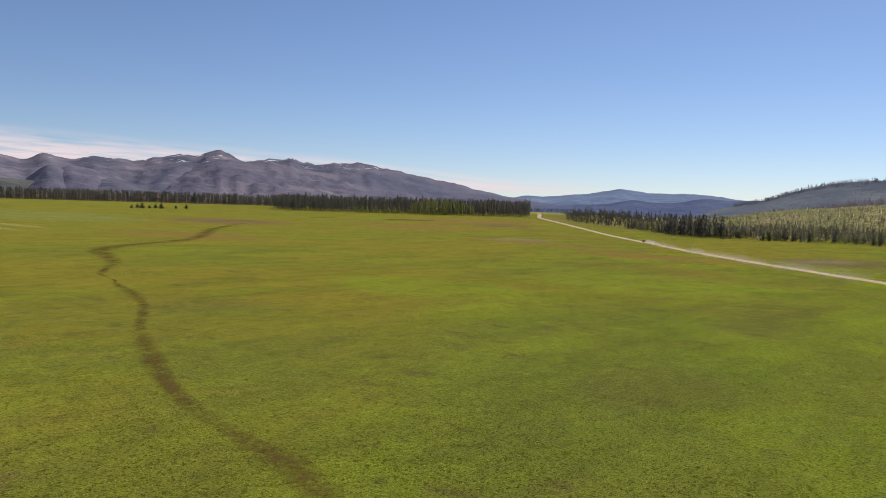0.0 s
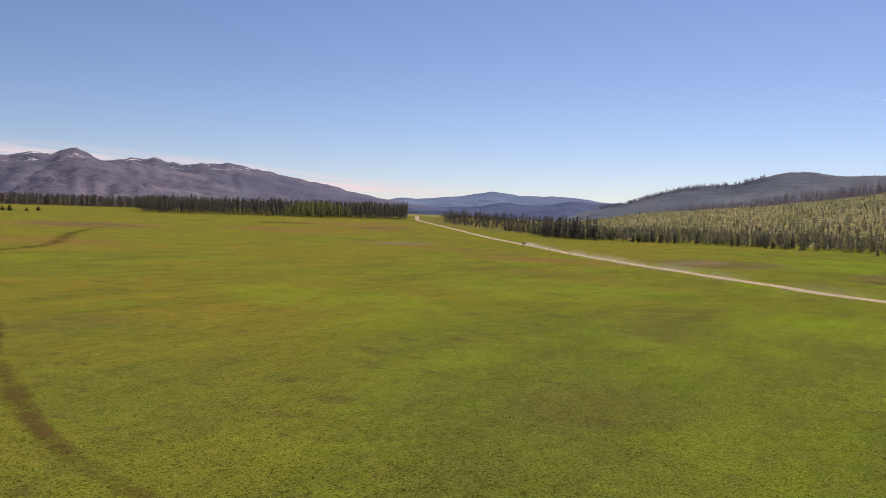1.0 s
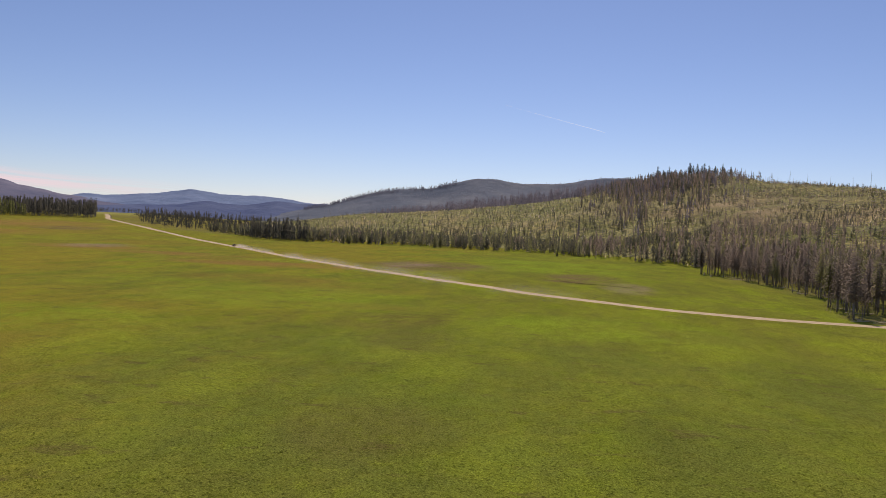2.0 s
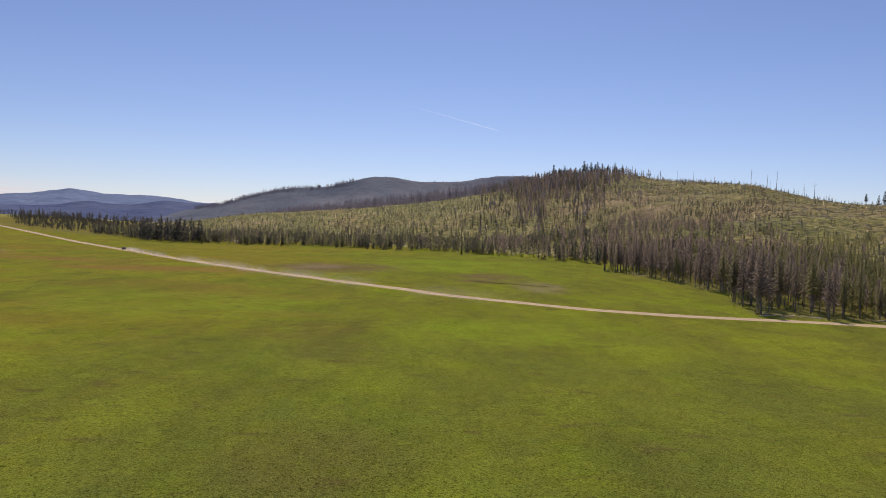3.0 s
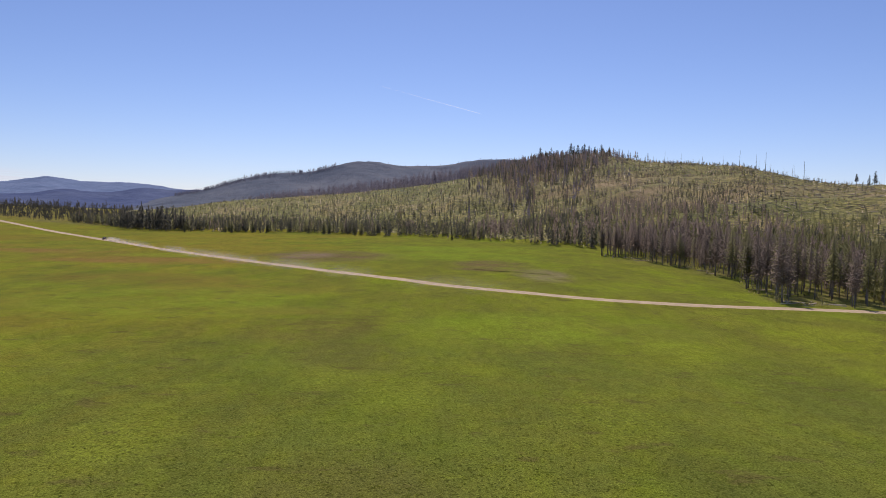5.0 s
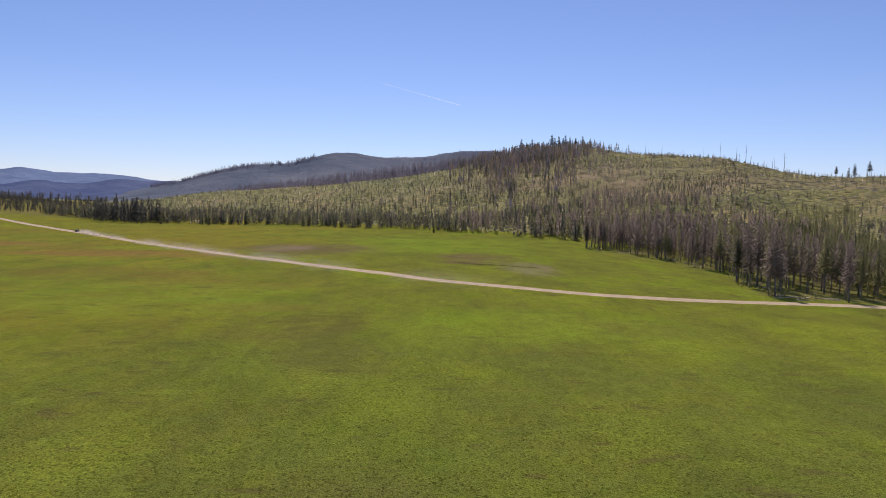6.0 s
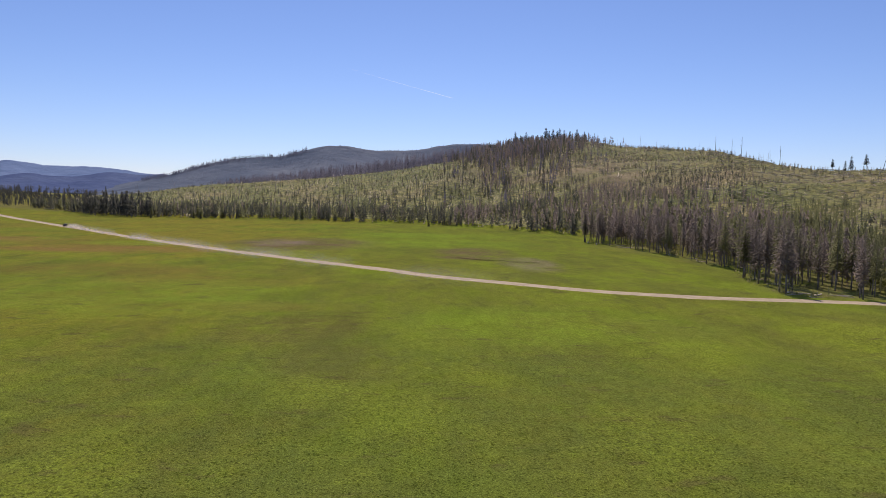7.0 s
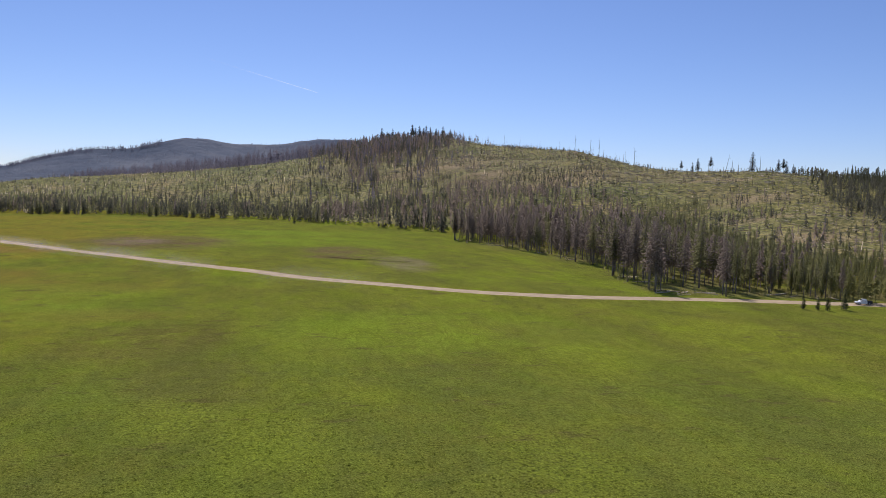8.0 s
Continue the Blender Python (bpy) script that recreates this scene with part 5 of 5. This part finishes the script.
def tussocks():
    """Dark sedge tussocks, thickest in the damp hollows of the meadow."""
    r_ = np.random.default_rng(19)
    n = 13000
    a = np.radians(r_.uniform(-75, 36, n))
    r = 30 + 470 * r_.random(n) ** 0.75
    x, y = r * np.sin(a) + 6, r * np.cos(a) - 4
    near = spline(ROAD, 3.0)
    keep = (r_.random(n) < np.clip((fbm(x / 30 + 7, y / 30, 4) - 0.42) * 4, 0.04, 0.7)) & (r < foot_of(np.degrees(a)) - 15) & ~inside(STAND, x, y)
    keep &= np.min((x[:, None] - near[None, :, 0]) ** 2 + (y[:, None] - near[None, :, 1]) ** 2, 1) > 60
    q = np.column_stack([x, y])[keep]
    scatter("sedge_tussocks", BUSHES, q, r_.uniform(0.05, 0.13, len(q)), SEDGE_S, "low dark green sedge tussocks in the meadow", "grass", 5.5, 20, sink=0.01)


tussocks()


def log_thing(seed, length, radius):
    r_ = np.random.default_rng(seed)
    xs = np.linspace(0, length, 5)
    ob = new("fallen_log")
    bow = np.column_stack([xs - length / 2, 0.12 * np.sin(xs / length * 3.1), np.full(5, radius * 0.9) + np.linspace(0, radius * 0.4, 5)])
    part("trunk", mesh_from("trunk", *tapered(bow, np.linspace(radius, radius * 0.45, 5), 8), True, (DEADWOOD,)), ob)
    for k in range(4):
        x = r_.uniform(-0.2, 0.48) * length
        a = r_.uniform(0.4, 2.7)
        ln = r_.uniform(0.4, 1.3)
        part("branch", mesh_from("branch", *tapered([(x, 0, radius), (x + 0.2, ln * math.cos(a), radius + ln * math.sin(a))], [0.05, 0.015], 4), True, (DEADWOOD,)), ob)
    return tagged(ob, "bleached fallen log at the forest edge", "log", "fallen logs")


log_proto = [log_thing(500 + k, 5.0 + 1.2 * k, 0.13 + 0.02 * k) for k in range(4)]
r_ = np.random.default_rng(55)
for k in range(36):
    i = int(r_.integers(0, 11))
    a, b = np.array(STAND[i], float), np.array(STAND[i + 1], float)
    p = a + (b - a) * r_.random()
    inward = np.array([-(b - a)[1], (b - a)[0]]) / np.linalg.norm(b - a)
    p = p + inward * r_.uniform(0.5, 9)
    if np.min(np.linalg.norm(line - p, axis=1)) > 7.5:
        ob = plant(log_proto, p[0], p[1], r_.uniform(0.6, 1.15), k)
        ob.rotation_euler = (0, 0, r_.random() * 6.28)

# Pale broken stumps at the forest edge.
def stump_thing(seed):
    r_ = np.random.default_rng(seed)
    ob = new("tree_stump")
    part("trunk", mesh_from("trunk", *tapered([(0, 0, -0.1), (0.01, 0, 0.1), (0.03, 0.02, 0.7), (0.05, 0.02, 0.95)], [0.42, 0.3, 0.24, 0.2], 9), True, (DEADWOOD,)), ob)
    for k in range(4):
        a = k * 1.57 + r_.random()
        part("splinter", mesh_from("splinter", *tapered([(0.14 * math.cos(a) + 0.05, 0.14 * math.sin(a), 0.9), (0.17 * math.cos(a) + 0.05, 0.17 * math.sin(a), 1.1 + 0.4 * r_.random())], [0.06, 0.012], 4), True, (DEADWOOD,)), ob)
    return tagged(ob, "pale broken tree stump at the forest edge", "stump", "stumps at the forest edge")


stump_proto = [stump_thing(600 + k) for k in range(2)]
for k, (x, y) in enumerate([(104, 247), (108, 228), (86, 395), (110, 311), (86, 378), (111, 316)]):
    plant(stump_proto, x, y, 0.8 + 0.15 * (k % 3), k)


# ---- vehicles ----
WHITE_PAINT = plain("white_car_paint", (0.78, 0.78, 0.77), 0.3, 0.0, 2.0, 0.05)
DARK_PAINT = plain("dark_car_paint", (0.06, 0.022, 0.02), 0.45, 0.0, 2.0, 0.2)
TINTED = plain("tinted_window_glass", (0.02, 0.024, 0.03), 0.06, 0.0, 1.0, 0.1)
RUBBER = plain("tyre_rubber", (0.025, 0.024, 0.023), 0.9, 0.0, 12.0, 0.3)
STEEL = plain("wheel_steel", (0.55, 0.55, 0.56), 0.3, 1.0, 6.0, 0.15)
TRIM = plain("black_plastic_trim", (0.03, 0.03, 0.03), 0.7, 0.0, 6.0, 0.3)
LENS = plain("lamp_lens", (0.7, 0.7, 0.68), 0.1, 0.0, 4.0, 0.1)
RED_LENS = plain("red_lamp_lens", (0.35, 0.02, 0.015), 0.15, 0.0, 4.0, 0.2)


def hull(sections, mats, bevel=0.05):
    """A closed body lofted through cross-sections (x, half width, low, high, top half width), with softened edges."""
    bm = bmesh.new()
    rings_ = []
    for x, w, lo, hi, tw in sections:
        mid = lo + (hi - lo) * 0.55
        rings_.append([bm.verts.new(c) for c in ((x, -w * 0.94, lo), (x, -w, mid), (x, -tw, hi), (x, tw, hi), (x, w, mid), (x, w * 0.94, lo))])
    for a, b in zip(rings_, rings_[1:]):
        for k in range(6):
            bm.faces.new((a[k], a[(k + 1) % 6], b[(k + 1) % 6], b[k]))
    bm.faces.new(rings_[0][::-1])
    bm.faces.new(rings_[-1])
    bmesh.ops.recalc_face_normals(bm, faces=bm.faces)
    bmesh.ops.bevel(bm, geom=[e for e in bm.edges if e.calc_face_angle(0) > 0.6], offset=bevel, segments=2, affect="EDGES")
    me = bpy.data.meshes.new("body")
    bm.to_mesh(me)
    bm.free()
    for m in mats:
        me.materials.append(m)
    return me


def block(x0, x1, y0, y1, z0, z1, mat, bevel=0.02):
    bm = bmesh.new()
    bmesh.ops.create_cube(bm, size=1)
    bmesh.ops.scale(bm, vec=(x1 - x0, y1 - y0, z1 - z0), verts=bm.verts)
    bmesh.ops.translate(bm, vec=((x0 + x1) / 2, (y0 + y1) / 2, (z0 + z1) / 2), verts=bm.verts)
    bmesh.ops.bevel(bm, geom=bm.edges[:], offset=bevel, segments=2, affect="EDGES")
    me = bpy.data.meshes.new("block")
    bm.to_mesh(me)
    bm.free()
    me.materials.append(mat)
    return me


def lathe(profile, mat, sides=20):
    """A turned shape round the y axis from (radius, y) pairs, closed at both ends."""
    a = np.linspace(0, 2 * np.pi, sides, endpoint=False)
    v = np.array([(r * math.cos(t), y, r * math.sin(t)) for r, y in profile for t in a])
    return mesh_from("turned", v, grid_faces(len(profile), sides, True), True, (mat,))


def pane(corners, mat, thick=0.012):
    """A thin solid pane through four corners."""
    c = np.array(corners, float)
    nrm = np.cross(c[1] - c[0], c[2] - c[0])
    nrm = nrm / np.linalg.norm(nrm) * thick
    v = np.vstack([c - nrm, c + nrm])
    f = [(3, 2, 1, 0), (4, 5, 6, 7), (0, 1, 5, 4), (1, 2, 6, 5), (2, 3, 7, 6), (3, 0, 4, 7)]
    return mesh_from("pane", v, f, False, (mat,))


def vehicle(name, label, paint, pickup):
    ob = new(name)
    rear = [(-2.55, 0.82, 0.5, 0.98, 0.78), (-2.4, 0.92, 0.42, 1.06, 0.86), (-0.9, 0.95, 0.38, 1.08, 0.88)]
    if pickup:
        part("cargo_bed", hull(rear, (TRIM,)), ob, "dark cargo bed")
        rear = rear[2:]
    part("body", hull(rear + [(0.7, 0.95, 0.38, 1.08, 0.88), (1.9, 0.93, 0.38, 1.02, 0.82), (2.5, 0.85, 0.45, 0.9, 0.7)], (paint,)), ob)
    back = -0.75 if pickup else -2.3
    cab = part("cab", hull([(back - 0.12, 0.84, 1.0, 1.2, 0.8), (back + 0.1, 0.86, 1.0, 1.82, 0.66), (0.45, 0.86, 1.0, 1.84, 0.66), (1.25, 0.84, 1.0, 1.12, 0.78)], (paint,), 0.04), ob)
    part("windscreen", pane([(1.13, -0.68, 1.2), (1.13, 0.68, 1.2), (0.58, 0.6, 1.74), (0.58, -0.6, 1.74)], TINTED), cab)
    part("rear_window", pane([(back - 0.07, 0.62, 1.3), (back - 0.07, -0.62, 1.3), (back + 0.06, -0.56, 1.74), (back + 0.06, 0.56, 1.74)], TINTED), cab)
    for s in (-1, 1):
        spans = [(-0.55, 0.1), (0.18, 0.85)] if pickup else [(-2.0, -1.2), (-1.1, -0.15), (-0.05, 0.85)]
        for x0, x1 in spans:
            lean = 0.3 if x1 > 0.8 else 0.0
            part("side_window", pane([(x0, s * 0.845, 1.24), (x1, s * 0.845, 1.24), (x1 - lean, s * 0.715, 1.7), (x0, s * 0.715, 1.7)], TINTED), cab)
        part("mirror", block(0.82, 1.0, s * 0.88 - 0.02, s * 1.08, 1.16, 1.34, TRIM) if s > 0 else block(0.82, 1.0, -1.08, -0.86, 1.16, 1.34, TRIM), ob)
        part("headlight", block(2.36, 2.47, s * 0.62 - 0.14, s * 0.62 + 0.14, 0.68, 0.84, LENS), ob)
        part("tail_light", block(-2.56, -2.49, s * 0.72 - 0.08, s * 0.72 + 0.08, 0.72, 0.96, RED_LENS), ob)
    if pickup:
        part("cargo_bed_floor", block(-2.38, -0.95, -0.72, 0.72, 1.085, 1.1, TRIM, 0.004), ob)
        for s in (-1, 1):
            part("bed_rail", block(-2.45, -0.9, s * 0.84 - 0.05, s * 0.84 + 0.05, 1.05, 1.3, TRIM), ob)
        part("tailgate", block(-2.5, -2.42, -0.8, 0.8, 0.95, 1.3, TRIM), ob)
    part("front_bumper", block(2.4, 2.6, -0.85, 0.85, 0.42, 0.6, TRIM), ob)
    part("rear_bumper", block(-2.68, -2.5, -0.85, 0.85, 0.45, 0.6, TRIM), ob)
    for x in (-1.55, 1.55):
        for s in (-1, 1):
            tyre_me = lathe([(0.2, -0.12), (0.34, -0.13), (0.39, -0.08), (0.39, 0.08), (0.34, 0.13), (0.2, 0.12)], RUBBER)
            rim_me = lathe([(0.01, -0.07), (0.1, -0.09), (0.21, -0.1), (0.21, 0.1), (0.1, 0.09), (0.01, 0.07)], STEEL)
            wheel = part("wheel", tyre_me, ob, "black rubber tyre")
            wheel.location = (x, s * 0.83, 0.39)
            part("rim", rim_me, wheel, "bright steel rim")
    return tagged(ob, label, "pickup truck" if pickup else "car")


truck = vehicle("pickup_truck", "white pickup truck with a dark cargo bed on the gravel road", WHITE_PAINT, True)
truck.matrix_basis = pose(124.6, 174.3, float(terrain(124.6, 174.3)) + 0.34, 0, 0, 166) @ Matrix.Scale(0.71, 4)
car = vehicle("car", "dark car raising pale dust on the gravel road", DARK_PAINT, False)
car.matrix_basis = pose(-190, 449.6, float(terrain(-190, 449.6)) + 0.33, 0, 0, 129) @ Matrix.Scale(0.8, 4)


# ---- dust over the road ----
def dust_alpha(n, l):
    tc = n.new("ShaderNodeTexCoord")
    sep = n.new("ShaderNodeSeparateXYZ")
    l.new(tc.outputs["UV"], sep.inputs[0])
    puff = maths(n, l, "MULTIPLY", maths(n, l, "SUBTRACT", noise_tex(n, l, tc.outputs["Object"], 0.035, 5, 0.62, (1, 1, 2)), 0.43), 6.0, True)
    puff = maths(n, l, "MAXIMUM", puff, maths(n, l, "SUBTRACT", 0.95, maths(n, l, "MULTIPLY", sep.outputs["X"], 8.0), True))
    low = maths(n, l, "POWER", maths(n, l, "SUBTRACT", 1.0, sep.outputs["Y"], True), 1.1)
    start = maths(n, l, "MULTIPLY", sep.outputs["X"], 60.0, True)
    tail = maths(n, l, "POWER", maths(n, l, "SUBTRACT", 1.0, sep.outputs["X"], True), 0.75)
    a = maths(n, l, "MULTIPLY", maths(n, l, "MULTIPLY", puff, low), maths(n, l, "MULTIPLY", start, tail))
    fresh = maths(n, l, "SUBTRACT", 1.0, maths(n, l, "MULTIPLY", sep.outputs["X"], 7.0), True)
    return maths(n, l, "MULTIPLY", a, maths(n, l, "ADD", maths(n, l, "MULTIPLY", fresh, 0.75), 0.42), True)


def dust_cloud():
    path = spline(ROAD, 3.0)
    lo = int(np.argmin(np.linalg.norm(path - np.array((-184, 442.5)), axis=1)))
    hi = int(np.argmin(np.linalg.norm(path - np.array((30, 202)), axis=1)))
    p = path[lo:hi]
    d = np.gradient(p, axis=0)
    d /= np.linalg.norm(d, axis=1)[:, None]
    side = np.stack([d[:, 1], -d[:, 0]], -1)
    u = np.linspace(0, 1, len(p))
    parts, uvs = [], []
    for off in (-2.0, 0.5, 3.0, 5.5, 8.5):
        rows, ru = [], []
        for w in np.linspace(0, 1, 5):
            lift = w * (2.4 + 0.9 * u ** 0.6)
            drift = off * (0.2 + 1.5 * u) + 0.8 * np.sin(u * 40 + off)
            q = p + side * drift[:, None]
            rows.append(np.column_stack([q, terrain(q[:, 0], q[:, 1]) + 0.36 + lift]))
            ru.append(np.column_stack([u, np.full(len(p), w)]))
        parts.append((np.stack(rows, 1).reshape(-1, 3), grid_faces(len(p), 5)))
        uvs.append(np.stack(ru, 1).reshape(-1, 2))
    v, f = join(parts)
    me = mesh_from("road_dust", v, f, True, (veil_material("drifting_dust", (0.85, 0.76, 0.64), dust_alpha, 0.0, True),))
    uv = me.uv_layers.new(name="drift")
    loops = np.empty(len(me.loops), np.int32)
    me.loops.foreach_get("vertex_index", loops)
    uv.data.foreach_set("uv", np.vstack(uvs)[loops].astype(np.float32).ravel())
    tagged(new("road_dust", me), "pale dust hanging over the gravel road", "dust", kind="stuff")


dust_cloud()


def hollow_alpha(n, l):
    uv = n.new("ShaderNodeTexCoord")
    sep = n.new("ShaderNodeSeparateXYZ")
    l.new(uv.outputs["UV"], sep.inputs[0])
    edge = maths(n, l, "ABSOLUTE", maths(n, l, "SUBTRACT", sep.outputs["Y"], 0.5))
    core = maths(n, l, "MULTIPLY", maths(n, l, "SUBTRACT", 0.5, edge), 2.4, True)
    return maths(n, l, "MULTIPLY", core, maths(n, l, "MULTIPLY", maths(n, l, "SUBTRACT", noise_tex(n, l, uv.outputs["Object"], 0.22, 5, 0.75), 0.40), 3.4, True), True)


HOLLOW_DARK = veil_material("dark_hollow", (0.055, 0.040, 0.022), hollow_alpha)


def ditch(name, points, width):
    ln = spline(points, 2.0)
    w = width * (0.5 + value_noise(np.arange(len(ln)) * 0.3, np.zeros(len(ln)) + 2))
    w[[0, -1]] = 0.1
    me = strip(name, ln, [-w, -w * 0.4, w * 0.4, w], [0.05, 0.08, 0.08, 0.05], (HOLLOW_DARK,), None)
    tagged(new(name, me), "dark hollow in the meadow grass", "ditch", kind="structure")


# ditch_1 and ditch_2: dark strips painted for the shade under a cut creek bank
ditch("ditch_1", ring([(-43.4, 772), (-42.2, 776), (-40.9, 774), (-39.5, 778)]), 15.0)
ditch("ditch_2", ring([(-49.2, 770), (-48, 775), (-47, 772)]), 9.0)
ditch("ditch_3", [(11, 288), (17, 284.5), (21, 279.5), (27, 278), (33, 273), (40, 272)], 2.6)

# The plan above is drawn at 1 to 1.3; this brings the whole place to metres.
for ob in list(scene.objects):
    if ob.parent is None and ob.type in {"MESH", "EMPTY"}:
        ob.matrix_basis = Matrix.Scale(1.3, 4) @ ob.matrix_basis
